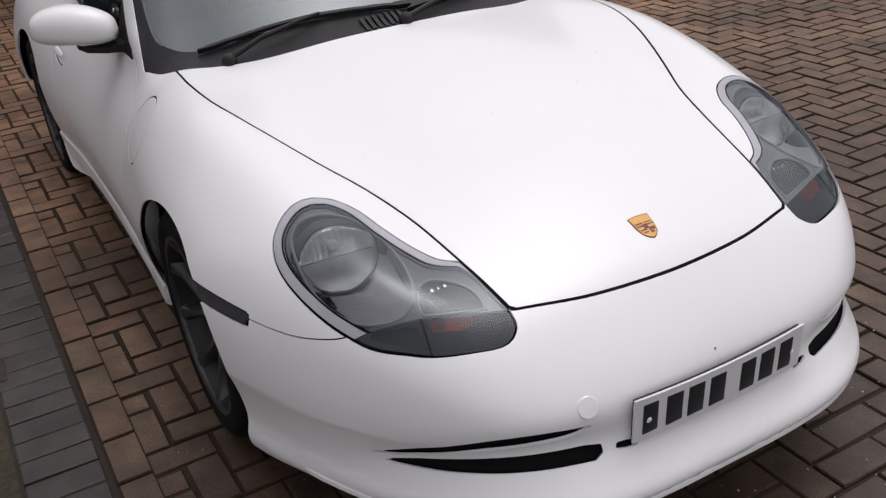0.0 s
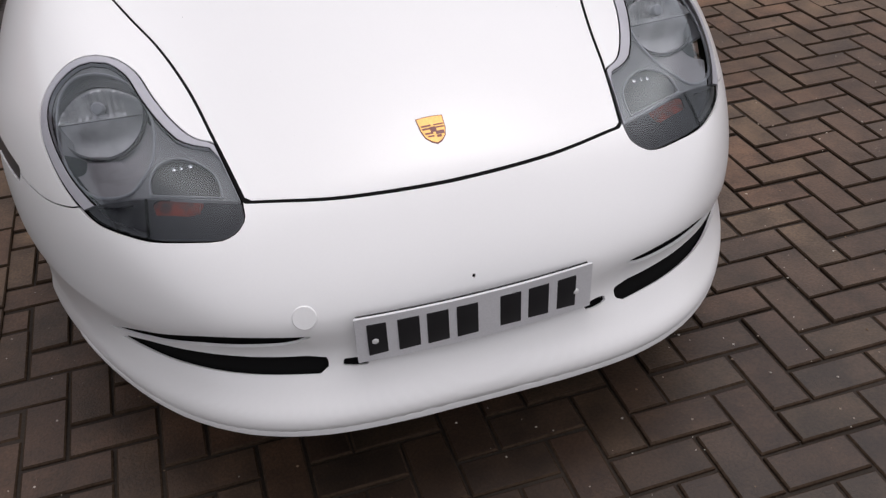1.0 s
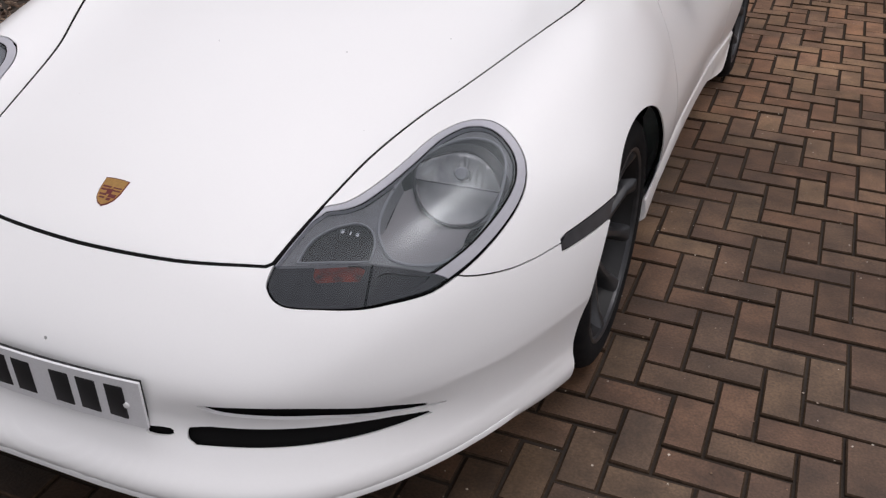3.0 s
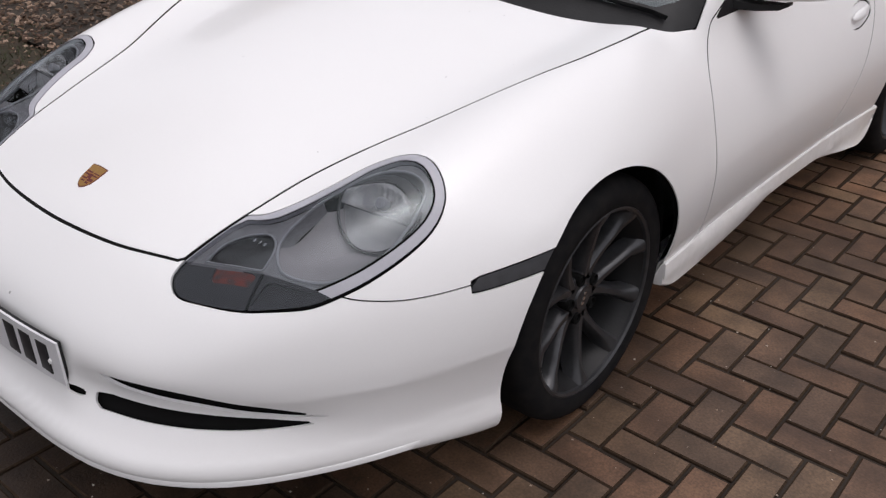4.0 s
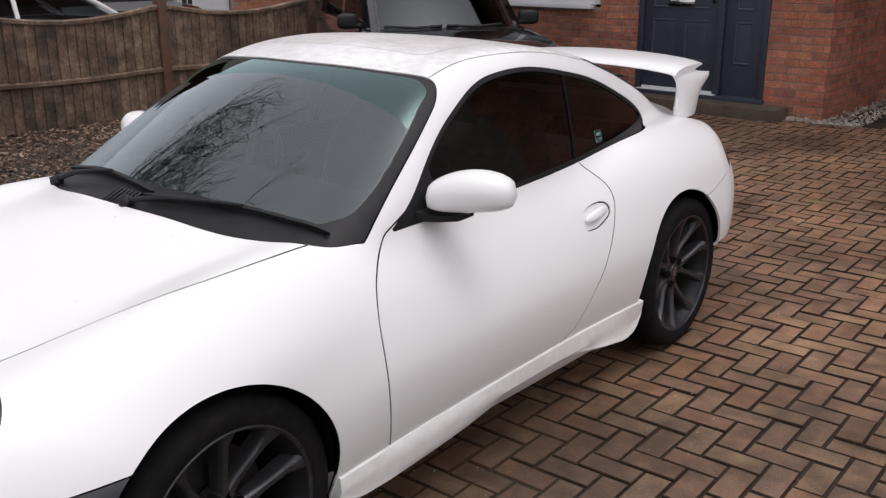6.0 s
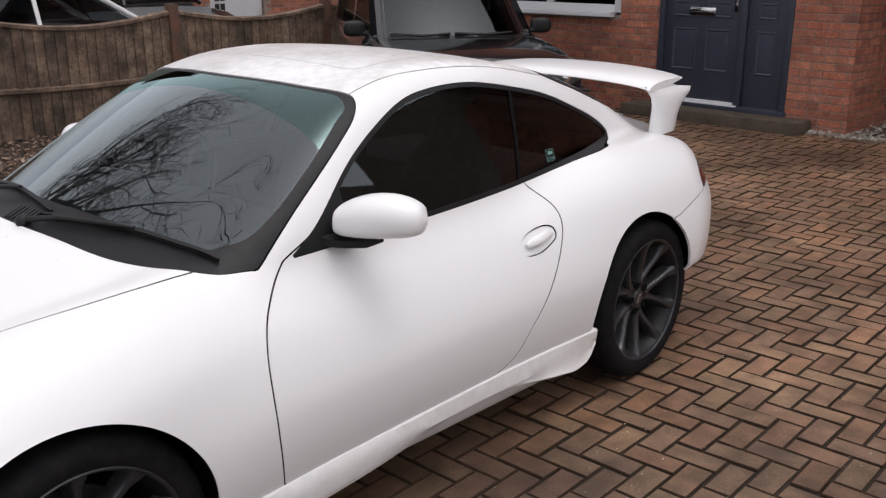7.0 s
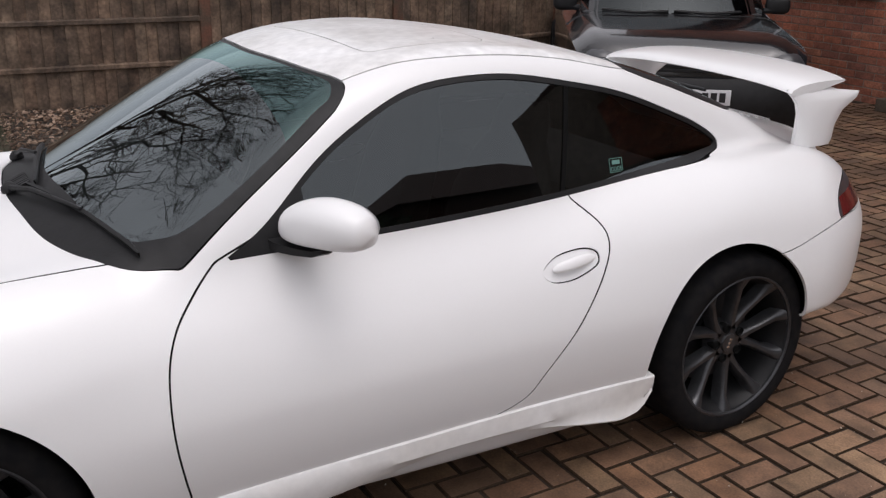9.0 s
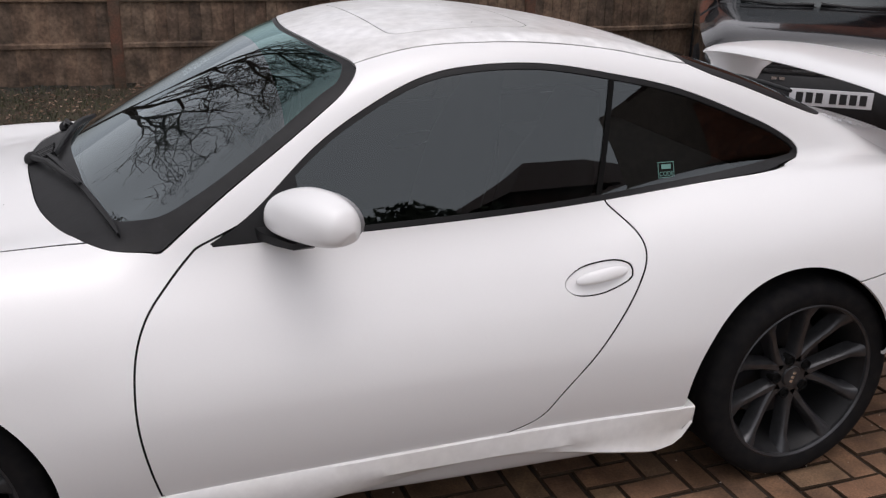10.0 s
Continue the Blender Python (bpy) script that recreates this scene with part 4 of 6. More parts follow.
for lo, hi in (((-0.034, -0.030, -0.0045), (0.034, -0.028, -0.0035)), ((-0.034, 0.022, -0.0045), (0.034, 0.024, -0.0035)), ((-0.034, -0.028, -0.0045), (-0.032, 0.022, -0.0035)), ((0.032, -0.028, -0.0045), (0.034, 0.022, -0.0035))):
    box(bm, lo, hi)
bmesh.ops.transform(bm, matrix=sm @ Matrix.Scale(0.8, 4), verts=bm.verts[:])
part("window_sticker", bm, STICKER, car, "small pale green window sticker", smooth=False)

# specks of dirt on the bonnet and roof
rng = random.Random(8)
flecks = bmesh.new()
for _ in range(34):
    if rng.random() < 0.7:
        x, y = rng.uniform(-0.5, 0.55), rng.uniform(-0.75, 0.25)
    else:
        x, y = rng.uniform(-0.45, 0.45), rng.uniform(1.25, 1.95)
    q, nq = on_body(x, y)
    a = Vector((rng.gauss(0, 1), rng.gauss(0, 1), 0)).cross(nq).normalized()
    b = nq.cross(a)
    s1, s2 = rng.uniform(0.0008, 0.0022), rng.uniform(0.0008, 0.0030)
    lo = [flecks.verts.new(q + a * (s1 * i) + b * (s2 * j)) for i, j in ((-1, -0.6), (0.8, -1), (1, 0.7), (-0.7, 1))]
    hi = flecks.verts.new(q + nq * 0.0010)
    for i in range(4):
        flecks.faces.new((lo[i], lo[(i + 1) % 4], hi))
part("dirt_flecks", flecks, GAP_BLACK, car, smooth=False)["kind"] = "stuff"

# ---- wheels ----
def wheel(at, width, face, flip):
    """Tyre, rim with five forked spokes, hub; the outer face looks along +x before flip."""
    hub = new("wheel")
    hub.parent = car
    hub.matrix_world = Matrix.Translation(at) @ (pose(0, 0, 0, 0, 0, 180) if flip else Matrix()) @ pose(0, 0, 0, 108 if flip else 70)
    w = width / 2
    bm = bmesh.new()
    spin(bm, [(0.238, w - 0.006), (0.246, w - 0.001), (0.262, w + 0.004), (0.285, w + 0.004), (0.302, w - 0.004), (0.311, w - 0.016), (0.316, w - 0.034),
              (0.317, 0), (0.316, -w + 0.034), (0.308, -w + 0.012), (0.285, -w), (0.245, -w), (0.238, -w + 0.01)], steps=96)
    part("tyre", bm, RUBBER, hub, "black low-profile tyre")
    bm = bmesh.new()
    spin(bm, [(0.232, w - 0.030), (0.236, w - 0.004), (0.242, w + 0.001), (0.248, w - 0.002), (0.249, w - 0.010)], steps=96)
    part("rim", bm, RIM_GREY, hub, "dark grey alloy rim")
    # barrel coloured black to paint the shade behind the spokes
    bm = bmesh.new()
    spin(bm, [(0.238, w - 0.006), (0.225, w - 0.03), (0.215, w - 0.06), (0.212, -w + 0.03), (0.235, -w + 0.01)], steps=96)
    part("barrel", bm, BLACK_PLASTIC, hub)
    # five forked spokes: two arms share a root between the bolts and part towards the rim
    for k in range(5):
        for fork in (1, -1):
            bm = bmesh.new()
            rings = []
            for r, half, out, deep in ((0.048, 0.021, face - 0.006, 0.030), (0.070, 0.0190, face - 0.006, 0.034), (0.095, 0.0160, face - 0.004, 0.038), (0.125, 0.0142, face + 0.001, 0.042),
                                       (0.160, 0.0138, face + 0.009, 0.046), (0.195, 0.0148, face + 0.017, 0.048), (0.220, 0.0215, w - 0.012, 0.044), (0.238, 0.030, w - 0.006, 0.03)):
                u = min(1, max(0, (r - 0.048) / 0.15))
                a = radians(72 * k + fork * 18.0 * u ** 0.55 * (1.25 - 0.25 * u))
                ring = []
                for t, o in ((-1.2, -deep), (-1.0, -0.016), (-0.72, -0.004), (-0.45, 0.0), (0.45, 0.0), (0.72, -0.004), (1.0, -0.016), (1.2, -deep)):
                    ring.append((out + o, r * math.cos(a) - t * half * math.sin(a), r * math.sin(a) + t * half * math.cos(a)))
                rings.append(ring)
            loft(bm, rings)
            part("spoke", bm, RIM_GREY, hub)
    bm = bmesh.new()
    spin(bm, [(0.0, face + 0.001), (0.030, face), (0.033, face - 0.006), (0.055, face - 0.006), (0.066, face - 0.010), (0.074, face - 0.05), (0.0, face - 0.05)], steps=48)
    part("hub_cap", bm, RIM_GREY, hub)
    for k in range(5):
        a = radians(72 * k + 36)
        bm = bmesh.new()
        spin(bm, [(0.0, face - 0.004), (0.009, face - 0.004), (0.012, face - 0.006), (0.0135, face + 0.001), (0.0155, face), (0.0155, face - 0.03)],
             (0, 0.055 * math.cos(a), 0.055 * math.sin(a)), 16)
        part("wheel_bolt", bm, GAP_BLACK, hub)
    # small raised light mark on the cap
    bm = bmesh.new()
    for j in range(3):
        box(bm, (face - 0.002, -0.018 + 0.013 * j, -0.006), (face + 0.0022, -0.009 + 0.013 * j, 0.006), 0.0008)
    part("cap_mark", bm, CHROME, hub, "pale mark on the wheel cap")
    bm = bmesh.new()
    spin(bm, [(0.06, 0.0), (0.165, 0.0), (0.165, -0.025), (0.06, -0.025)], steps=64)
    part("brake_disc", bm, DARK_TRIM, hub, "grey brake disc")
    bm = bmesh.new()
    spin(bm, [(0.0, -w + 0.02), (0.21, -w + 0.02)], steps=40)
    part("inner_barrel", bm, GAP_BLACK, hub)
    return hub


random.seed(5)
for sx in (1, -1):
    wheel((sx * 0.714, 0.0, 0.318), 0.215, 0.066, sx < 0)
    wheel((sx * 0.716, 2.327, 0.318), 0.258, 0.088, sx < 0)
    for cy, cz, cr in ((-0.040, 0.322, 0.386), (2.266, 0.352, 0.363)):
        bm = bmesh.new()
        arc = [math.radians(a) for a in range(-10, 191, 10)]
        loft(bm, [[(sx * x, cy + cr * math.cos(a), cz + cr * math.sin(a)) for a in arc] for x in (0.46, 0.60, 0.80)], closed=False, caps=False)
        centre = bm.verts.new((sx * 0.46, cy, cz))
        ring = [v for v in bm.verts if abs(abs(v.co.x) - 0.46) < 1e-4 and v is not centre]
        for a, b in zip(ring, ring[1:]):
            bm.faces.new((a, b, centre))
        part("wheel_arch_liner", bm, GAP_BLACK, car)

# ---- the drive: block paving, beds, fence and houses, turned a little against the car ----
SITE = pose(0, 0, 0, 0, 0, -2.5)


def island_material(name, shades, rough=0.6, fine=0.2, fine_scale=150.0, stain=0.35, stain_scale=1.2, bump_by=0.002, single=False, graded=False, gloss=0.5):
    """Pieces of many shades: by island in one mesh, or by object where single."""
    m = bpy.data.materials.new(name)
    m.use_nodes = True
    n, link = m.node_tree.nodes, m.node_tree.links
    p = n["Principled BSDF"]
    p.inputs["Roughness"].default_value = rough
    src = n.new("ShaderNodeObjectInfo").outputs["Random"] if single else n.new("ShaderNodeNewGeometry").outputs["Random Per Island"]
    ramp = n.new("ShaderNodeValToRGB")
    ramp.color_ramp.interpolation = "LINEAR"
    ramp.color_ramp.elements.remove(ramp.color_ramp.elements[0])
    for i, c in enumerate(shades):
        e = ramp.color_ramp.elements[0] if i == 0 else ramp.color_ramp.elements.new(i / (len(shades) - 1))
        e.position, e.color = i / (len(shades) - 1), (*c, 1)
    link.new(src, ramp.inputs["Fac"])
    at = n.new("ShaderNodeNewGeometry").outputs["Position"]
    col = ramp.outputs["Color"]
    for scale, amount, lo, hi in ((stain_scale, stain, 0.35, 0.65), (9.0, stain * 0.8, 0.35, 0.65), (fine_scale, fine, 0.3, 0.7)):
        tex = n.new("ShaderNodeTexNoise")
        tex.inputs["Scale"].default_value, tex.inputs["Detail"].default_value = scale, 4
        link.new(at, tex.inputs["Vector"])
        rng = n.new("ShaderNodeMapRange")
        rng.inputs["From Min"].default_value, rng.inputs["From Max"].default_value = lo, hi
        rng.inputs["To Min"].default_value, rng.inputs["To Max"].default_value = 1 - amount, 1 + amount
        link.new(tex.outputs["Fac"], rng.inputs["Value"])
        mul = n.new("ShaderNodeMix")
        mul.data_type, mul.blend_type = "RGBA", "MULTIPLY"
        mul.inputs["Factor"].default_value = 1
        link.new(col, mul.inputs["A"])
        link.new(rng.outputs["Result"], mul.inputs["B"])
        col = mul.outputs["Result"]
        last = tex
    if graded:
        # sheen painted in as paler colour by the house; darker at the street end
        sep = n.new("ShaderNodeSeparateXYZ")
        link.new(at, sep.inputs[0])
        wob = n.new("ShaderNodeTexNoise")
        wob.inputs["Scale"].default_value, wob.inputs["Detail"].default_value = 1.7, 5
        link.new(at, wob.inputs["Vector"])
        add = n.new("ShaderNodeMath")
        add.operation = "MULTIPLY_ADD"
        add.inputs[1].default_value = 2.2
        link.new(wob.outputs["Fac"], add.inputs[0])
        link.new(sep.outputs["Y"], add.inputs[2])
        grade = n.new("ShaderNodeMapRange")
        grade.inputs["From Min"].default_value, grade.inputs["From Max"].default_value = 0.0, 4.0
        grade.inputs["To Min"].default_value, grade.inputs["To Max"].default_value = 0.39, 1.64
        link.new(add.outputs[0], grade.inputs["Value"])
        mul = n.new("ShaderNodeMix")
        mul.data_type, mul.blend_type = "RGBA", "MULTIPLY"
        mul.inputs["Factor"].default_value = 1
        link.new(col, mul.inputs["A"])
        link.new(grade.outputs["Result"], mul.inputs["B"])
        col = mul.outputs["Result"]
    p.inputs["Specular IOR Level"].default_value = gloss
    link.new(col, p.inputs["Base Color"])
    if bump_by:
        b = n.new("ShaderNodeBump")
        b.inputs["Strength"].default_value, b.inputs["Distance"].default_value = 0.7, bump_by
        link.new(last.outputs["Fac"], b.inputs["Height"])
        link.new(b.outputs["Normal"], p.inputs["Normal"])
    return m


PAVER_SHADES = ((0.088, 0.052, 0.033), (0.110, 0.060, 0.036), (0.092, 0.058, 0.038), (0.122, 0.066, 0.038), (0.096, 0.060, 0.038), (0.120, 0.076, 0.045), (0.104, 0.059, 0.035))
PAVER_ONE = island_material("paving_block", PAVER_SHADES, 0.5, fine=0.3, stain=0.42, single=True, graded=True, gloss=0.45)
PAVER_MANY = island_material("paving_blocks", PAVER_SHADES, 0.5, fine=0.3, stain=0.42, graded=True, gloss=0.45)
GREY_PAVER = island_material("grey_paving_blocks", ((0.030, 0.026, 0.024), (0.041, 0.035, 0.032), (0.034, 0.029, 0.027)), 0.55)
ARRIS = material("earthy_arris", (0.050, 0.033, 0.022), 0.95, vary=0.4, scale=3, fine=0.3, fine_scale=120, spec=0.1)
SAND = material("jointing_sand", (0.030, 0.021, 0.014), 0.95, vary=0.4, scale=3, fine=0.3, fine_scale=200)
EARTH = material("earth", (0.05, 0.038, 0.028), 0.95, vary=0.4, scale=1.5, fine=0.3, fine_scale=60, bump_by=0.01)
TURF = material("turf", (0.028, 0.027, 0.013), 0.95, vary=0.5, scale=2.5, tint=(0.05, 0.034, 0.02), fine=0.4, fine_scale=50, bump_by=0.01)

ground_bm = bmesh.new()
bmesh.ops.create_grid(ground_bm, x_segments=4, y_segments=4, size=400)
ground = part("ground", ground_bm, EARTH)
ground.matrix_world = pose(0, 0, -0.06)
tagged(ground, "dark damp earth round the drive", "ground", kind="structure")


def block_shape(length, width, depth=0.05, inset=0.006, drop=0.005):
    """A chamfered paving block, its top at z 0."""
    a, b = length / 2, width / 2
    rect = lambda x, y, z: [(-x, -y, z), (x, -y, z), (x, y, z), (-x, y, z)]
    v = rect(a - inset, b - inset, 0.0) + rect(a, b, -drop) + rect(a, b, -depth)
    f = [(0, 1, 2, 3)]
    for k in (0, 4):
        f += [(k + (i + 1) % 4, k + i, k + 4 + i, k + 4 + (i + 1) % 4) for i in range(4)]
    return v, [q[::-1] if i else q for i, q in enumerate(f)]


def pieces_mesh(name, shape, places, mat, arris=None):
    """Many pieces of one shape in one mesh."""
    v, f = shape
    v = np.array(v)
    V = np.concatenate([v @ np.array(m.to_3x3()).T + np.array(m.translation) for m in places])
    F = (np.array(f)[None] + (np.arange(len(places)) * len(v))[:, None, None]).reshape(-1, len(f[0]))
    me = bpy.data.meshes.new(name)
    me.from_pydata(V.tolist(), [], F.tolist())
    me.materials.append(mat)
    if arris:
        me.materials.append(arris)
        me.polygons.foreach_set("material_index", [0 if i == 0 else 1 for i in range(len(f))] * len(places))
    return me


PITCH = 0.1002
PX, PY, BX, BY = 0.0992, 0.1011, 0.9289, -0.1085
EAST = 4.75
paving = empty("paving", "brown block paving laid in herringbone, damp and worn", "paving")
paving.matrix_world = pose(0, 0, 0, 0, 0, 0.28)
paving["kind"] = "structure"
sand_bm = bmesh.new()
for x0, y0, x1, y1 in ((-1.34, -6.0, EAST + 0.2, 4.8), (-5.4, 4.8, EAST + 0.2, 8.3)):
    sand_bm.faces.new([sand_bm.verts.new(p) for p in ((x0, y0, -0.008), (x1, y0, -0.008), (x1, y1, -0.008), (x0, y1, -0.008))])
part("sand_bed", sand_bm, SAND, paving, smooth=False)
rnd = random.Random(3)
block = block_shape(2 * PITCH - 0.0082, PITCH - 0.0082, 0.05, 0.0040, 0.003)
near_places, far_places, half_places = [], [], []
for j in range(-62, 96):
    for i in range(-90, 50):
        for kind in (0, 1):
            # each row of pieces steps one cell; the pattern comes round every four
            c = i * 4 + j
            if kind == 0:
                x, y, turn = BX + (c + 1) * PX, BY + (j + 0.5) * PY, 0
            else:
                x, y, turn = BX + (c + 3.5) * PX, BY + (j + 1) * PY, 90
            if not (-1.035 < x < EAST - 0.1 and -4.0 < y < 8.2) and not (-5.2 < x < 0 and 4.9 < y < 8.2):
                # cut pieces close the pattern along the edges
                for d in (-0.5, 0.5):
                    cx, cy = (x + d * PX, y) if kind == 0 else (x, y + d * PY)
                    if -1.035 < cx < EAST - 0.05 and -4.0 < cy < 8.2:
                        half_places.append(pose(cx, cy, rnd.uniform(-0.004, 0.001), 0, 0, rnd.uniform(-1, 1)))
                continue
            place = pose(x, y, rnd.uniform(-0.004, 0.002), rnd.uniform(-1.0, 1.0), rnd.uniform(-1.0, 1.0), turn + rnd.uniform(-0.8, 0.8))
            (near_places if 0.98 < x < 2.15 and -1.3 < y < 2.7 else far_places).append(place)
one = pieces_mesh("paving_block", block, [Matrix()], PAVER_ONE, ARRIS)
for place in near_places[:300]:
    ob = new("paving_block", one)
    ob.parent = paving
    ob.matrix_basis = place
rest = new("paving_blocks", pieces_mesh("paving_blocks", block, far_places + near_places[300:], PAVER_MANY, ARRIS))
rest.parent = paving
rest["kind"] = "stuff"
cut = new("cut_blocks", pieces_mesh("cut_blocks", block_shape(PITCH - 0.009, PITCH - 0.009, 0.05, 0.007, 0.007), half_places, PAVER_MANY, ARRIS))
cut.parent = paving
cut["kind"] = "stuff"
# edge: one brown course lengthways, then a course of grey headers
edge_places = [pose(-1.075, -4 + k * 2 * PITCH, 0.006 + rnd.uniform(-0.002, 0.002), rnd.uniform(-0.8, 0.8), rnd.uniform(-0.8, 0.8), 90) for k in range(50)]
course = new("edge_course", pieces_mesh("edge_course", block, edge_places, PAVER_MANY, ARRIS))
header_places = [pose(-1.235, -4 + k * PITCH, rnd.uniform(-0.004, 0.002), rnd.uniform(-0.8, 0.8), rnd.uniform(-0.8, 0.8), rnd.uniform(-1, 1)) for k in range(90)]
header_places += [pose(EAST + 0.06, -4 + k * PITCH, rnd.uniform(-0.004, 0.002), 0, 0, rnd.uniform(-1, 1)) for k in range(120)]
headers = new("grey_header_course", pieces_mesh("grey_header_course", block, header_places, GREY_PAVER))
for ob in (course, headers):
    ob.parent = paving
    ob["kind"] = "stuff"
headers["label"] = "grey paving blocks laid as an edge course"

# loose grit on the blocks
GRIT = island_material("grit", ((0.35, 0.3, 0.25), (0.5, 0.47, 0.42), (0.2, 0.13, 0.08), (0.12, 0.08, 0.05)), 0.8, bump_by=0)
grit = new("grit", pieces_mesh("grit", ([(-1, 0, 0), (0, -1, 0), (1, 0, 0), (0, 1, 0), (0, 0, 0.8)], [(0, 1, 4), (1, 2, 4), (2, 3, 4), (3, 0, 4)]),
                               [SITE @ pose(rnd.uniform(-1, 3.3), rnd.uniform(-2.5, 7.5), 0.001, 0, 0, rnd.uniform(0, 360)) @ Matrix.Scale(rnd.choice((0.0014, 0.0020, 0.0022, 0.0036)), 4) for _ in range(4200)], GRIT))
tagged(grit, "pale grit and crumbs scattered on the paving", "grit", kind="stuff")

# lawn and bark bed beside the drive
for name, x0, y0, x1, y1, mat, label in (("lawn", -9.0, -8.0, -1.33, 0.55, TURF, "patchy winter grass beside the drive"), ("lawn", EAST + 0.16, -8.0, 12.0, 14.0, TURF, "grass verge beside the drive"),
                                         ("bark_bed", -6.5, 0.55, -1.33, 4.85, EARTH, "earth bed under bark chips along the fence")):
    bm = bmesh.new()
    bmesh.ops.create_grid(bm, x_segments=40, y_segments=40, size=0.5)
    for v in bm.verts:
        x, y = x0 + (v.co.x + 0.5) * (x1 - x0), y0 + (v.co.y + 0.5) * (y1 - y0)
        v.co = SITE @ Vector((x, y, -0.02 + 0.03 * noise.noise((x * 1.3, y * 1.3, 0)) + (0.02 if mat is EARTH else 0.0)))
    tagged(part(name, bm, mat), label, "ground", kind="structure")
BARK = island_material("bark", ((0.05, 0.03, 0.019), (0.085, 0.05, 0.031), (0.15, 0.095, 0.06), (0.32, 0.23, 0.17), (0.065, 0.037, 0.025), (0.036, 0.024, 0.016)), 0.85, bump_by=0)
chips = []
for _ in range(17000):
    x, y = rnd.uniform(-6.45, -1.36), rnd.uniform(0.5, 4.85)
    s = rnd.uniform(0.008, 0.024)
    chips.append(SITE @ pose(x, y, rnd.uniform(0.0, 0.035), rnd.uniform(-30, 30), rnd.uniform(-30, 30), rnd.uniform(0, 360)) @ Matrix.Diagonal((s, s * rnd.uniform(0.3, 0.8), s * 0.25, 1)))
chip = ([(-1, -1, -1), (1, -0.8, -1), (0.8, 1, -1), (-0.9, 0.8, -1), (-0.7, -0.6, 1), (0.8, -0.5, 0.7), (0.6, 0.7, 1), (-0.7, 0.6, 0.8)],
        [(4, 5, 6, 7), (0, 1, 5, 4), (1, 2, 6, 5), (2, 3, 7, 6), (3, 0, 4, 7)])
tagged(new("bark_chips", pieces_mesh("bark_chips", chip, chips, BARK)), "brown bark chips and dead leaves in the bed", "bark", kind="stuff")
BLADE = island_material("grass_blades", ((0.032, 0.04, 0.014), (0.05, 0.055, 0.022), (0.075, 0.06, 0.035), (0.028, 0.035, 0.012)), 0.7, bump_by=0)
blades = []
for _ in range(16000):
    x, y = (rnd.uniform(-7, -1.4), rnd.uniform(-3, 0.7)) if rnd.random() < 0.86 else (rnd.uniform(EAST + 0.2, 7), rnd.uniform(-1, 5))
    h = rnd.uniform(0.02, 0.06)
    blades.append(SITE @ pose(x, y, -0.02, rnd.uniform(-35, 35), rnd.uniform(-35, 35), rnd.uniform(0, 360)) @ Matrix.Diagonal((0.004, 1, h, 1)))
tagged(new("grass", pieces_mesh("grass", ([(-1, 0, 0), (1, 0, 0), (0.6, 0.004, 0.6), (0, 0.012, 1), (-0.6, 0.004, 0.6)], [(0, 1, 2, 3), (0, 2, 3, 4)][:1]), blades, BLADE)),
       "thin tufts of winter grass", "grass", kind="stuff")

leaves = []
for _ in range(4500):
    s = rnd.uniform(0.006, 0.015)
    leaves.append(SITE @ pose(rnd.uniform(-6, -1.4), rnd.uniform(-2.5, 0.6), rnd.uniform(0.0, 0.03), rnd.uniform(-25, 25), rnd.uniform(-25, 25), rnd.uniform(0, 360)) @ Matrix.Diagonal((s, s * rnd.uniform(0.4, 0.8), s * 0.2, 1)))
tagged(new("fallen_leaves", pieces_mesh("fallen_leaves", chip, leaves, BARK)), "brown fallen leaves on the winter grass", "leaves", kind="stuff")
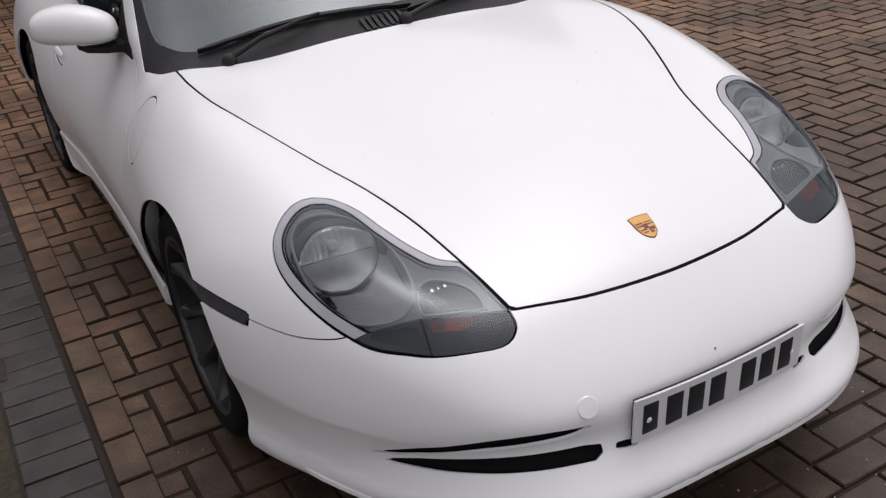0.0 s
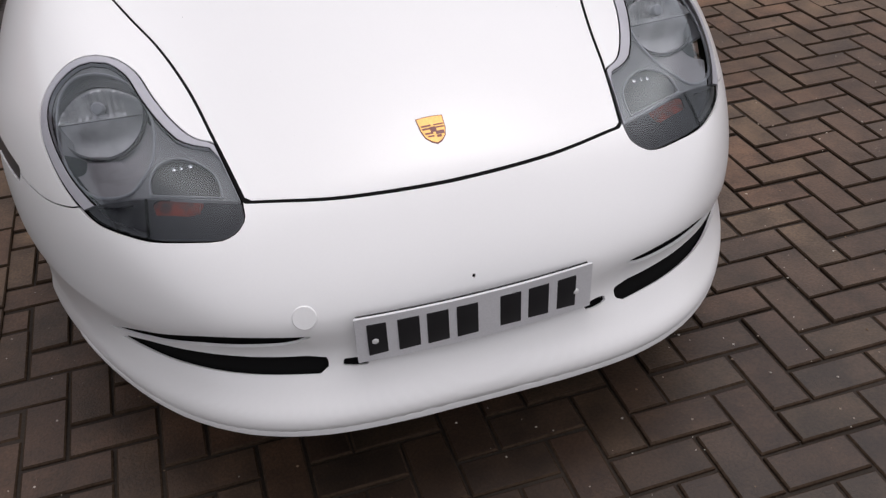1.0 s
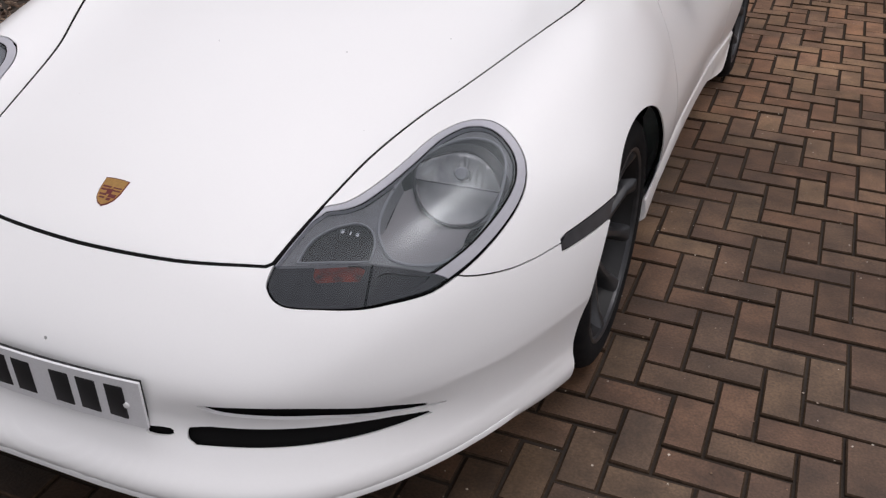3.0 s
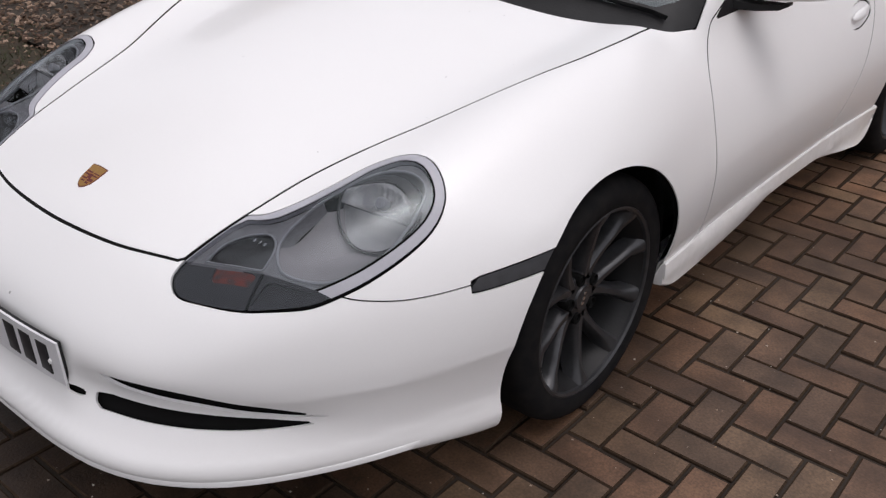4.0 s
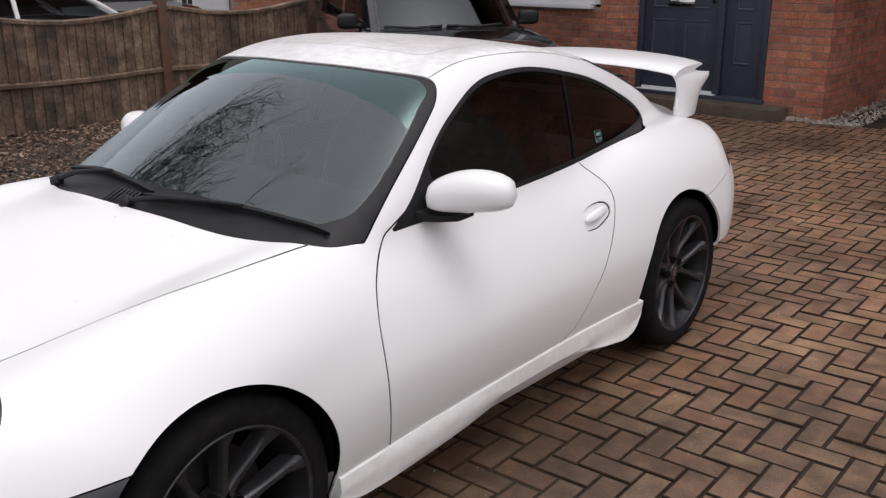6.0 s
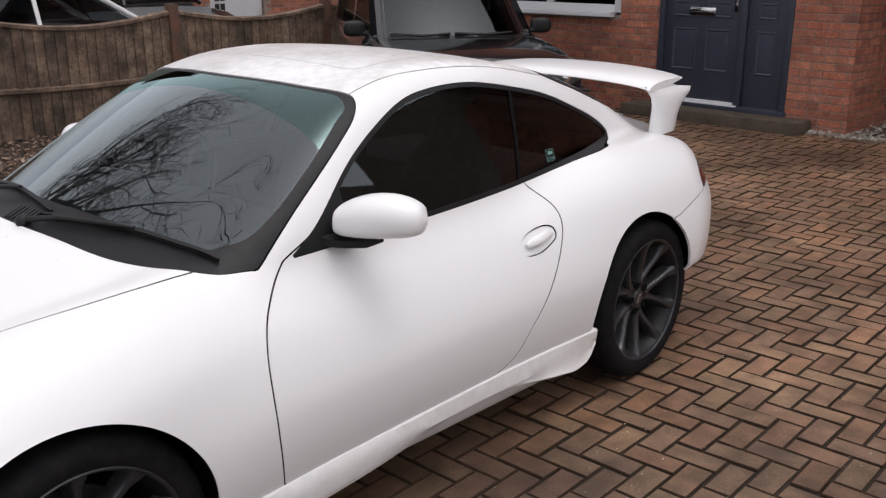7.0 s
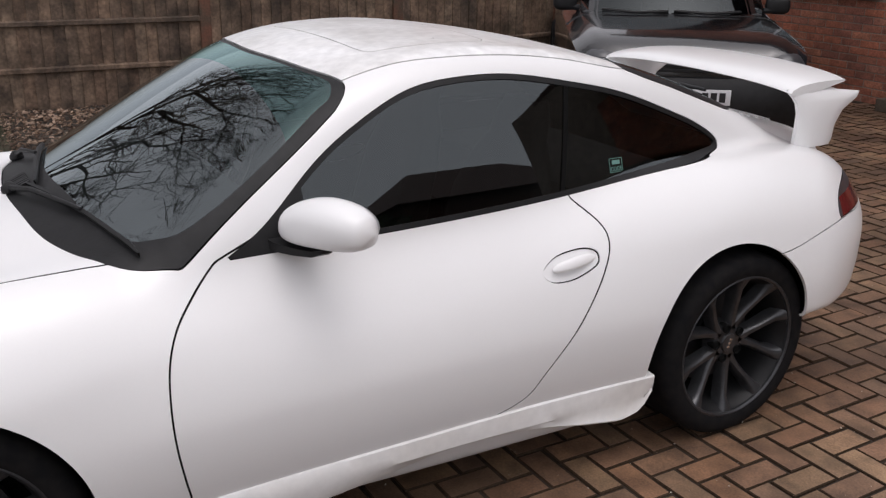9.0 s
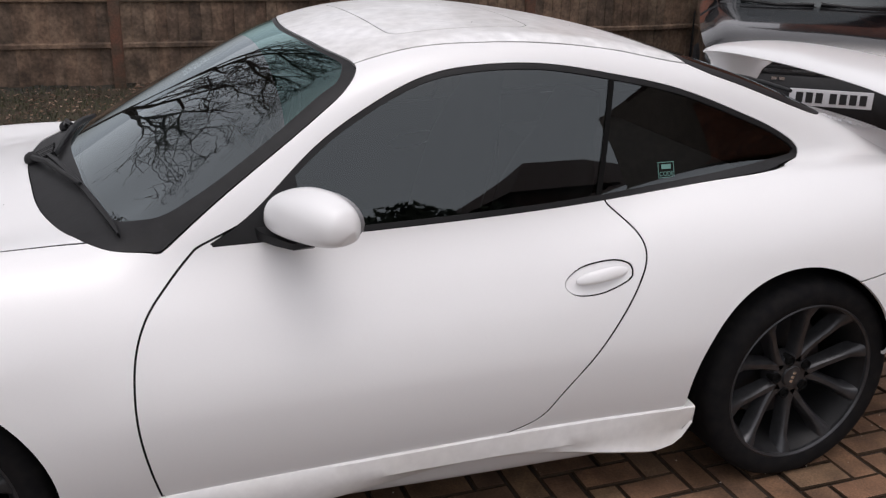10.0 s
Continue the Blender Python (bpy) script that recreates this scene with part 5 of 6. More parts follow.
# ---- the fence ----
FENCE_WOOD = island_material("fence_wood", ((0.110, 0.071, 0.048), (0.146, 0.098, 0.067), (0.086, 0.060, 0.043), (0.168, 0.118, 0.082)), 0.85, stain=0.4, stain_scale=4, fine=0.3, fine_scale=35, single=True)
POST_WOOD = material("post_wood", (0.13, 0.055, 0.033), 0.8, vary=0.5, scale=6, tint=(0.06, 0.045, 0.03), fine=0.25, fine_scale=60, bump_by=0.003)
fence = empty("fence", "weathered brown closeboard timber fence with reddish posts", "fence")
fence.matrix_world = SITE
fence["kind"] = "structure"
FX, STEP, FIRST = -6.10, 1.95, 2.33
for k in range(-3, 5):
    y = FIRST + k * STEP
    bm = bmesh.new()
    box(bm, (FX - 0.05, y - 0.05, -0.3), (FX + 0.05, y + 0.05, 1.16 + rnd.uniform(0, 0.05)), 0.006)
    part("fence_post", bm, POST_WOOD, fence, "reddish brown timber post")
    if k == 4:
        continue
    dip = 0.0 if k in (-1, -3) else 0.10
    boards = 19
    w = (STEP - 0.10) / boards
    tops = lambda u: 1.10 - dip * math.sin(math.pi * u)
    for b in range(boards):
        y0 = y + 0.05 + b * w
        u = (b + 0.5) / boards
        bm = bmesh.new()
        tilt = rnd.uniform(0.010, 0.018)
        d = rnd.uniform(-0.003, 0.003)
        lo, hi = 0.02 + rnd.uniform(-0.01, 0.01), tops(u) - 0.03
        ring = lambda z: [(FX + 0.004 + d, y0, z), (FX + 0.004 + d + tilt + 0.008, y0, z), (FX + 0.008 + d, y0 + w + 0.012, z), (FX - 0.004 + d, y0 + w + 0.012, z)]
        loft(bm, [ring(lo), ring(hi)])
        part("fence_board", bm, FENCE_WOOD, fence, smooth=False)
    for z, follow in ((0.335, 0.0), (0.73, 0.0)) if k < 0 else ((0.44, 0.25),):
        bm = bmesh.new()
        loft(bm, [[(FX + 0.012, y + 0.05 + q * (STEP - 0.1), z + h - follow * dip * math.sin(math.pi * q)) for h in (0,)] * 1 + [(FX + 0.045, y + 0.05 + q * (STEP - 0.1), z + 0.008 - follow * dip * math.sin(math.pi * q)),
                  (FX + 0.045, y + 0.05 + q * (STEP - 0.1), z + 0.040 - follow * dip * math.sin(math.pi * q)), (FX + 0.012, y + 0.05 + q * (STEP - 0.1), z + 0.055 - follow * dip * math.sin(math.pi * q))] for q in (0, 0.25, 0.5, 0.75, 1)])
        part("fence_rail", bm, FENCE_WOOD, fence, smooth=False)
    bm = bmesh.new()
    loft(bm, [[(FX - 0.025, y + 0.05 + q * (STEP - 0.1), tops(q) - 0.035), (FX + 0.035, y + 0.05 + q * (STEP - 0.1), tops(q) - 0.035),
               (FX + 0.035, y + 0.05 + q * (STEP - 0.1), tops(q) - 0.005), (FX - 0.02, y + 0.05 + q * (STEP - 0.1), tops(q) + 0.008)] for q in [i / 10 for i in range(11)]])
    part("fence_cap", bm, FENCE_WOOD, fence, smooth=False)

# ---- the house behind: brick front with a dark door, step and window ----
BRICK_SHADES = ((0.31, 0.102, 0.062), (0.38, 0.130, 0.074), (0.25, 0.094, 0.064), (0.40, 0.155, 0.092), (0.20, 0.082, 0.060), (0.33, 0.115, 0.072), (0.32, 0.145, 0.100))
BRICK_ONE = island_material("red_brick", BRICK_SHADES, 0.85, fine=0.35, fine_scale=60, stain=0.25, single=True)
BRICK_MANY = island_material("red_bricks", BRICK_SHADES, 0.85, fine=0.35, fine_scale=60, stain=0.25)
MORTAR = material("mortar", (0.30, 0.24, 0.20), 0.95, vary=0.3, scale=5, fine=0.2, fine_scale=90)
NAVY = material("navy_door_paint", (0.042, 0.048, 0.072), 0.42, vary=0.15, scale=5, fine=0.08, fine_scale=90)
UPVC = material("white_plastic_frame", (0.70, 0.70, 0.72), 0.35, vary=0.05, scale=4)
STEP_STONE = material("step_stone", (0.10, 0.075, 0.055), 0.85, vary=0.4, scale=7, fine=0.25, fine_scale=80, bump_by=0.004)
ROOF_TILE = material("roof_tile", (0.09, 0.05, 0.04), 0.8, vary=0.3, scale=6, fine=0.2)
DARK_GLASS = pane_material("house_glass", (0.25, 0.28, 0.30))
# near-black standing in for the shade of unlit rooms
ROOM_SHADE = material("room_shade", (0.02, 0.02, 0.02), 0.9)
house = empty("house", "red brick house with a dark blue front door", "house")
house.matrix_world = SITE @ pose(0.03, -0.07, -0.02)
HY = 8.24
for lo, hi in (((-7.4, HY + 0.02, -0.1), (-2.94, HY + 0.30, 1.02)), ((-7.4, HY + 0.02, 1.02), (-5.4, HY + 0.30, 2.3)), ((-3.44, HY + 0.02, 1.02), (-2.94, HY + 0.30, 2.3)),
               ((-1.475, HY + 0.02, -0.1), (-0.87, HY + 0.30, 2.3)), ((-7.4, HY + 0.02, 2.3), (-0.87, HY + 0.30, 5.0)),
               ((-1.15, HY + 0.30, -0.1), (-0.87, HY + 2.6, 5.0)), ((-0.87, HY + 2.3, -0.1), (9.6, HY + 2.6, 6.6)), ((-7.4, HY + 0.30, -0.1), (-7.1, HY + 7.0, 5.0))):
    bm = bmesh.new()
    box(bm, lo, hi)
    part("wall", bm, MORTAR, house, "brick wall of the house", smooth=False)
bm = bmesh.new()
loft(bm, [[(x, HY - 0.4, 4.9), (x, HY + 3.5, 7.2), (x, HY + 7.4, 4.9), (x, HY + 7.4, 4.8), (x, HY + 3.5, 7.05), (x, HY - 0.4, 4.8)] for x in (-7.8, 5.8)])
part("roof", bm, ROOF_TILE, house, smooth=False)
brick_one = pieces_mesh("brick", block_shape(0.215, 0.065, 0.03, 0.003, 0.003), [Matrix()], BRICK_ONE)
front, others = [], []
face = pose(0, 0, 0, 90)


def course(a, b, shift):
    """Centres and lengths of the bricks of one course between two ends, cut where they meet them."""
    x = a - 0.225 + shift
    while x < b:
        lo, hi = max(x, a), min(x + 0.215, b)
        if hi - lo > 0.03:
            yield (lo + hi) / 2, (hi - lo) / 0.215
        x += 0.225


for row in range(0, 66):
    z = 0.0375 + row * 0.075
    shift = 0.1125 * (row % 2)
    spans = [(-7.4, -0.86)]
    if z < 2.32:
        spans = [(-7.4, -5.41), (-3.43, -2.945), (-1.47, -0.86)] if 1.0 < z < 2.3 else [(-7.4, -2.945), (-1.47, -0.86)]
    for a, b in spans:
        for x, part_of in course(a, b, shift):
            place = Matrix.Translation((x, HY + 0.012 + rnd.uniform(0, 0.004), z)) @ face @ Matrix.Diagonal((part_of, 1, 1, 1))
            (front if z < 1.25 and x > -5.0 else others).append(place)
    for y, part_of in course(HY + 0.03, HY + 2.29, shift):
        others.append(Matrix.Translation((-0.858 - rnd.uniform(0, 0.004), y, z)) @ pose(0, 0, 0, 90, 0, 90) @ Matrix.Diagonal((part_of, 1, 1, 1)))
    for x, part_of in course(-0.85, 6.0, shift):
        others.append(Matrix.Translation((x, HY + 2.292 + rnd.uniform(0, 0.004), z)) @ face @ Matrix.Diagonal((part_of, 1, 1, 1)))
front.sort(key=lambda m: -m.translation.x)
for place in front[:240]:
    ob = new("brick", brick_one)
    ob.parent, ob.matrix_basis = house, place
bulk = new("bricks", pieces_mesh("bricks", block_shape(0.215, 0.065, 0.03, 0.003, 0.003), front[240:] + others, BRICK_MANY))
bulk.parent = house
bulk["kind"] = "stuff"
# door set: frame, leaf and side panel
bm = bmesh.new()
for lo, hi in (((-2.94, HY + 0.0, 0.15), (-2.88, HY + 0.12, 2.3)), ((-1.535, HY + 0.0, 0.15), (-1.475, HY + 0.12, 2.3)), ((-2.88, HY, 2.23), (-1.535, HY + 0.12, 2.3)),
               ((-2.02, HY + 0.002, 0.15), (-1.95, HY + 0.12, 2.23)), ((-2.96, HY - 0.05, 0.13), (-1.455, HY + 0.12, 0.175))):
    box(bm, lo, hi, 0.006)
part("door_frame", bm, NAVY, house, "dark blue door frame")


def moulded(x0, x1, z0, z1, y, name, parent, holes):
    """A door leaf with raised and fielded panels."""
    bm = bmesh.new()
    box(bm, (x0, y, z0), (x1, y + 0.045, z1), 0.003)
    leaf = part(name, bm, NAVY, parent, "dark blue panelled leaf")
    for a, b, c, d in holes:
        bm = bmesh.new()
        rect = lambda inset, yy: [(a + inset, yy, c + inset), (b - inset, yy, c + inset), (b - inset, yy, d - inset), (a + inset, yy, d - inset)]
        loft(bm, [rect(0, y - 0.001), rect(0.006, y - 0.009), rect(0.016, y - 0.010), rect(0.026, y - 0.002), rect(0.05, y - 0.006)], caps=False)
        bm.faces.new([bm.verts.new(p) for p in rect(0.05, y - 0.006)])
        part("moulding", bm, NAVY, leaf)
    return leaf


leaf = moulded(-2.875, -2.025, 0.20, 2.22, HY + 0.035, "door_leaf", house, ((-2.78, -2.50, 0.50, 0.93), (-2.40, -2.12, 0.50, 0.93), (-2.78, -2.50, 1.04, 1.20), (-2.40, -2.12, 1.04, 1.20)))
bm = bmesh.new()
box(bm, (-2.86, HY + 0.005, 0.185), (-2.03, HY + 0.030, 0.21), 0.003)
box(bm, (-2.90, HY - 0.045, 0.172), (-1.98, HY + 0.005, 0.186), 0.003)
part("threshold", bm, UPVC, house, "pale threshold bar")
bm = bmesh.new()
box(bm, (-2.60, HY + 0.020, 1.06), (-2.30, HY + 0.036, 1.14), 0.006)
box(bm, (-2.585, HY + 0.008, 1.075), (-2.315, HY + 0.022, 1.125), 0.006)
part("letterbox", bm, CHROME, leaf, "chrome letterbox")
bm = bmesh.new()
box(bm, (-2.10, HY + 0.022, 1.10), (-2.06, HY + 0.036, 1.34), 0.008)
tube(bm, [(-2.08, HY + 0.02, 1.28), (-2.08, HY - 0.03, 1.28), (-2.2, HY - 0.03, 1.28)], 0.009)
part("door_handle", bm, CHROME, leaf, "chrome lever handle")
side = moulded(-1.945, -1.54, 0.18, 2.22, HY + 0.035, "side_panel", house, ((-1.84, -1.64, 0.50, 0.93), (-1.84, -1.64, 1.04, 1.20)))
# opaque panes, the dark of the hall behind painted into their colour
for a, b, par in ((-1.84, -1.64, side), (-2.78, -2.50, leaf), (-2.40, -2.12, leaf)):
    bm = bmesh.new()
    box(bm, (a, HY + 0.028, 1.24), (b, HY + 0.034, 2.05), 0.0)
    part("door_glass", bm, ROOM_SHADE, par, "opaque pane coloured dark for the unlit inside", smooth=False)
bm = bmesh.new()
box(bm, (-3.15, HY - 0.32, -0.05), (-1.19, HY, 0.135), 0.012)
part("doorstep", bm, STEP_STONE, house, "brown stone doorstep")
# window left of the door
window = new("window")
window.parent = house
bm = bmesh.new()
for lo, hi in (((-5.4, HY, 1.05), (-5.33, HY + 0.10, 2.3)), ((-3.51, HY, 1.05), (-3.44, HY + 0.10, 2.3)), ((-5.33, HY, 1.05), (-3.51, HY + 0.10, 1.13)), ((-5.33, HY, 2.22), (-3.51, HY + 0.10, 2.3)), ((-4.46, HY, 1.13), (-4.39, HY + 0.10, 2.22))):
    box(bm, lo, hi, 0.005)
part("window_frame", bm, UPVC, window, "white plastic window frame")
bm = bmesh.new()
box(bm, (-5.46, HY - 0.07, 1.0), (-3.52, HY + 0.06, 1.048), 0.006)
part("window_sill", bm, UPVC, window, "white window sill")
for a, b in ((-5.33, -4.46), (-4.39, -3.51)):
    bm = bmesh.new()
    box(bm, (a, HY + 0.045, 1.13), (b, HY + 0.055, 2.22))
    part("pane", bm, DARK_GLASS, window, smooth=False)
# thin sheet added behind the window, coloured as the unlit room
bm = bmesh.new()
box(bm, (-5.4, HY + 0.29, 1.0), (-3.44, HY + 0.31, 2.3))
part("room_shade_sheet", bm, ROOM_SHADE, window, smooth=False)
# drainpipe on the far wall
bm = bmesh.new()
tube(bm, [(-0.28, HY + 2.24, 0.02), (-0.28, HY + 2.24, 4.8)], 0.034, 12)
for z in (0.5, 2.2):
    box(bm, (-0.33, HY + 2.24, z), (-0.23, HY + 2.30, z + 0.04), 0.004)
part("drainpipe", bm, BLACK_PLASTIC, house, "black plastic drainpipe")
# gravel along the foot of the wall
pebble = ([(-1, 0, 0), (0, -0.8, 0), (1, 0, 0), (0, 0.8, 0), (0, 0, 0.8)], [(0, 1, 4), (1, 2, 4), (2, 3, 4), (3, 0, 4)])
PEBBLE = island_material("pebbles", ((0.3, 0.27, 0.22), (0.4, 0.38, 0.33), (0.18, 0.14, 0.11), (0.25, 0.2, 0.15)), 0.8, bump_by=0)
stones = []
for _ in range(1500):
    q = rnd.random()
    x, y = (rnd.uniform(-1.15, -0.45), HY - rnd.uniform(-0.02, 0.20)) if q < 0.4 else (rnd.uniform(-0.84, -0.45), HY + rnd.uniform(0, 2.2)) if q < 0.75 else (rnd.uniform(-0.8, 1.5), HY + rnd.uniform(1.9, 2.25))
    stones.append(SITE @ pose(x, y, rnd.uniform(-0.01, 0.02), 0, 0, rnd.uniform(0, 360)) @ Matrix.Scale(rnd.uniform(0.010, 0.024), 4))
tagged(new("gravel", pieces_mesh("gravel", pebble, stones, PEBBLE)), "pale gravel along the foot of the brick wall", "gravel", kind="stuff")

# ---- a dark off-roader parked askew before the house ----
def vehicle_frame(x, y, heading):
    """Empty at the ground; its own +y looks ahead, +x to the right."""
    return pose(x, y, 0, 0, 0, heading)


def section_loft(bm, rows, around):
    """Skins a body from rows of (y, half width low, half width high, z low, z belt, z top): rounded sections, open below."""
    rings = []
    for y, w0, w1, z0, zb, zt in rows:
        half = [(w0 * 0.97, z0), (w0, z0 + 0.06), (w0 + 0.004, (z0 + zb) / 2), (w0 * 0.995, zb - 0.05), (w1 + 0.6 * (w0 - w1), zb), (w1 + 0.18 * (w0 - w1), zb + 0.75 * (zt - zb)), (w1 * 0.86, zb + 0.93 * (zt - zb)), (w1 * 0.45, zt), (0.0, zt + 0.006)]
        rings.append([(x, y, z) for x, z in half] + [(-x, y, z) for x, z in half[::-1][1:]])
    loft(bm, rings)


DARK_PAINT = material("dark_grey_paint", (0.012, 0.012, 0.014), 0.22, 0.3, vary=0.3, scale=5, coat=1.0)
offroader = empty("offroad_car", "dark grey off-road car parked before the brick house", "car")
offroader.matrix_world = vehicle_frame(-3.08, 5.64, -124)
bm = bmesh.new()
section_loft(bm, [(-2.75, 0.80, 0.74, 0.45, 0.92, 0.98), (-2.6, 0.86, 0.78, 0.34, 0.94, 1.0), (-1.5, 0.89, 0.78, 0.30, 0.93, 0.985), (-0.4, 0.885, 0.76, 0.30, 0.92, 0.965), (-0.02, 0.88, 0.72, 0.30, 0.89, 0.93)], 0)
part("body", bm, DARK_PAINT, offroader, "glossy dark grey body")
bm = bmesh.new()
section_loft(bm, [(-0.02, 0.88, 0.72, 0.30, 0.88, 0.928), (0.25, 0.878, 0.71, 0.30, 0.865, 0.915), (0.6, 0.87, 0.69, 0.32, 0.835, 0.885), (0.85, 0.85, 0.66, 0.36, 0.79, 0.845), (0.98, 0.81, 0.62, 0.42, 0.74, 0.79), (1.04, 0.75, 0.58, 0.5, 0.68, 0.72)], 0)
part("bonnet", bm, DARK_PAINT, offroader, "glossy dark bonnet mirroring the grey sky")
bm = bmesh.new()
loft(bm, [[(x * k, y0 - 0.16 * (abs(x * k) / 0.86) ** 3, z) for x in [(-0.86 + 1.72 * i / 16) for i in range(17)]] for y0, z, k in ((0.9, 0.20, 0.95), (1.10, 0.24, 0.98), (1.14, 0.34, 1.0), (1.13, 0.50, 1.0), (1.08, 0.58, 0.99), (0.95, 0.60, 0.97))], closed=False)
part("front_bumper", bm, BLACK_PLASTIC, offroader, "black plastic front bumper")
bm = bmesh.new()
for z in (0.62, 0.655, 0.69):
    box(bm, (-0.46, 1.035, z), (0.46, 1.075 - 0.4 * (z - 0.62), z + 0.02), 0.004)
part("grille", bm, BLACK_PLASTIC, offroader)
for sx in (1, -1):
    bm = bmesh.new()
    loft(bm, [[(sx * (0.66 + a * w), y - 0.18 * max(0, a * w), z + b * h) for a, b in [(math.cos(q), math.sin(q)) for q in [2 * math.pi * i / 20 for i in range(20)]]]
              for y, z, w, h in ((0.92, 0.70, 0.14, 0.085), (1.035, 0.67, 0.13, 0.075), (1.06, 0.665, 0.09, 0.05))])
    lamp_ob = part("headlamp", bm, SMOKE, offroader, "clear headlamp")
    bm = bmesh.new()
    bmesh.ops.create_uvsphere(bm, u_segments=20, v_segments=12, radius=0.05, matrix=Matrix.Translation((sx * 0.66, 1.03, 0.668)))
    part("reflector", bm, CHROME, lamp_ob)
# cabin: pillars, roof and panes
ws = lambda u, v: (u * (0.645 - 0.08 * v), -0.02 - 0.09 * u * u - 0.66 * v - 0.06 * v * v, 0.935 + 0.60 * v)
bm = bmesh.new()
cols = [-1 + 2 * i / 12 for i in range(13)]
loft(bm, [[ws(u, v) for u in cols] for v in (0.0, 0.25, 0.5, 0.75, 1.0)], closed=False)
OFFROAD_GLASS = pane_material("offroad_glass", (0.12, 0.13, 0.14), 0.0, 0.5)
part("windscreen", bm, OFFROAD_GLASS, offroader, "windscreen mirroring the grey sky").visible_shadow = False
for sx in (1, -1):
    bm = bmesh.new()
    loft(bm, [[(sx * (abs(ws(sx, v)[0]) + dx), ws(sx, v)[1] + dy, ws(sx, v)[2]) for dx, dy in ((-0.03, 0.012), (0.045, -0.03), (0.04, -0.09), (-0.02, -0.05))] for v in (-0.06, 0.0, 0.25, 0.5, 0.75, 1.0)])
    part("windscreen_pillar", bm, DARK_PAINT, offroader)
    bm = bmesh.new()
    loft(bm, [[(sx * (0.755 - 0.10 * v), y0 + (y1 - y0) * q, 0.96 + 0.52 * v) for q in (0, 0.5, 1)] for v, y0, y1 in ((0, -0.15, -1.1), (0.5, -0.45, -1.1), (1, -0.72, -1.1))], closed=False)
    part("front_window", bm, OFFROAD_GLASS, offroader).visible_shadow = False
    bm = bmesh.new()
    loft(bm, [[(sx * (0.755 - 0.10 * v), y, 0.96 + 0.52 * v) for y in (-1.2, -1.7, -2.3)] for v in (0, 0.5, 1)], closed=False)
    part("rear_window", bm, OFFROAD_GLASS, offroader).visible_shadow = False
    for y in (-1.15, -2.4):
        bm = bmesh.new()
        loft(bm, [[(sx * (0.76 - 0.10 * v + dx), y + dy, 0.93 + 0.58 * v) for dx, dy in ((0, -0.06), (0, 0.06), (-0.04, 0.06), (-0.04, -0.06))] for v in (0, 1)])
        part("roof_pillar", bm, DARK_PAINT, offroader)
    # mirrors
    bm = bmesh.new()
    bmesh.ops.create_uvsphere(bm, u_segments=24, v_segments=14, radius=1.0)
    for v in bm.verts:
        v.co = Vector([math.copysign(abs(c) ** 0.62, c) for c in v.co])
    bmesh.ops.transform(bm, matrix=pose(sx * 0.88, -0.24, 1.0, 0, 0, sx * 8) @ Matrix.Diagonal((0.10, 0.05, 0.07, 1)), verts=bm.verts[:])
    mir = part("door_mirror", bm, BLACK_PLASTIC, offroader, "black door mirror")
    bm = bmesh.new()
    tube(bm, [(sx * 0.76, -0.24, 0.955), (sx * 0.86, -0.22, 0.965), (sx * 0.93, -0.22, 1.0)], 0.025, 8)
    part("mirror_arm", bm, BLACK_PLASTIC, mir)
    # wheels
    for y in (0.48, -2.05):
        wheel_ob = new("wheel")
        wheel_ob.parent = offroader
        wheel_ob.matrix_basis = pose(sx * 0.80, y, 0.345, 0, 0, 0 if sx > 0 else 180)
        bm = bmesh.new()
        spin(bm, [(0.225, 0.085), (0.25, 0.10), (0.31, 0.10), (0.338, 0.08), (0.345, 0.0), (0.338, -0.08), (0.31, -0.1), (0.225, -0.09)], steps=48)
        part("tyre", bm, RUBBER, wheel_ob)
        bm = bmesh.new()
        spin(bm, [(0.0, 0.06), (0.06, 0.065), (0.08, 0.05), (0.19, 0.07), (0.225, 0.085), (0.22, -0.05), (0.0, -0.06)], steps=40)
        part("rim", bm, RIM_GREY, wheel_ob)
bm = bmesh.new()
loft(bm, [[(x * k, y, z - 0.05 * (x / 0.62) ** 4) for x in [(-0.62 + 1.24 * i / 12) for i in range(13)]] for y, z, k in ((-0.72, 1.535, 1.0), (-1.0, 1.585, 1.0), (-1.6, 1.60, 1.0), (-2.2, 1.575, 0.98), (-2.5, 1.52, 0.95), (-2.72, 1.0, 1.15))], closed=False)
part("roof", bm, DARK_PAINT, offroader)
bm = bmesh.new()
box(bm, (-0.70, -0.20, 0.90), (0.70, -0.02, 0.925), 0.01)
part("cowl", bm, BLACK_PLASTIC, offroader)
for x0, x1 in ((-0.55, 0.0), (0.05, 0.58)):
    bm = bmesh.new()
    tube(bm, [(x0, -0.03 - 0.09 * (x0 / 0.7) ** 2, 0.955), ((x0 + x1) / 2, 0.0, 0.945), (x1, -0.03 - 0.09 * (x1 / 0.7) ** 2, 0.958)], 0.012, 6)
    part("wiper", bm, BLACK_PLASTIC, offroader)
bm = bmesh.new()
box(bm, (-0.74, -1.0, 0.86), (0.74, -0.1, 0.94), 0.03)
part("dashboard", bm, SEAT, offroader)
for x in (-0.36, 0.36):
    bm = bmesh.new()
    box(bm, (x - 0.24, -1.25, 0.6), (x + 0.24, -1.08, 1.24), 0.05)
    box(bm, (x - 0.12, -1.24, 1.22), (x + 0.12, -1.14, 1.40), 0.04)
    part("seat_back", bm, SEAT, offroader)
bm = bmesh.new()
box(bm, (-0.26, 1.128, 0.40), (0.26, 1.145, 0.51), 0.004)
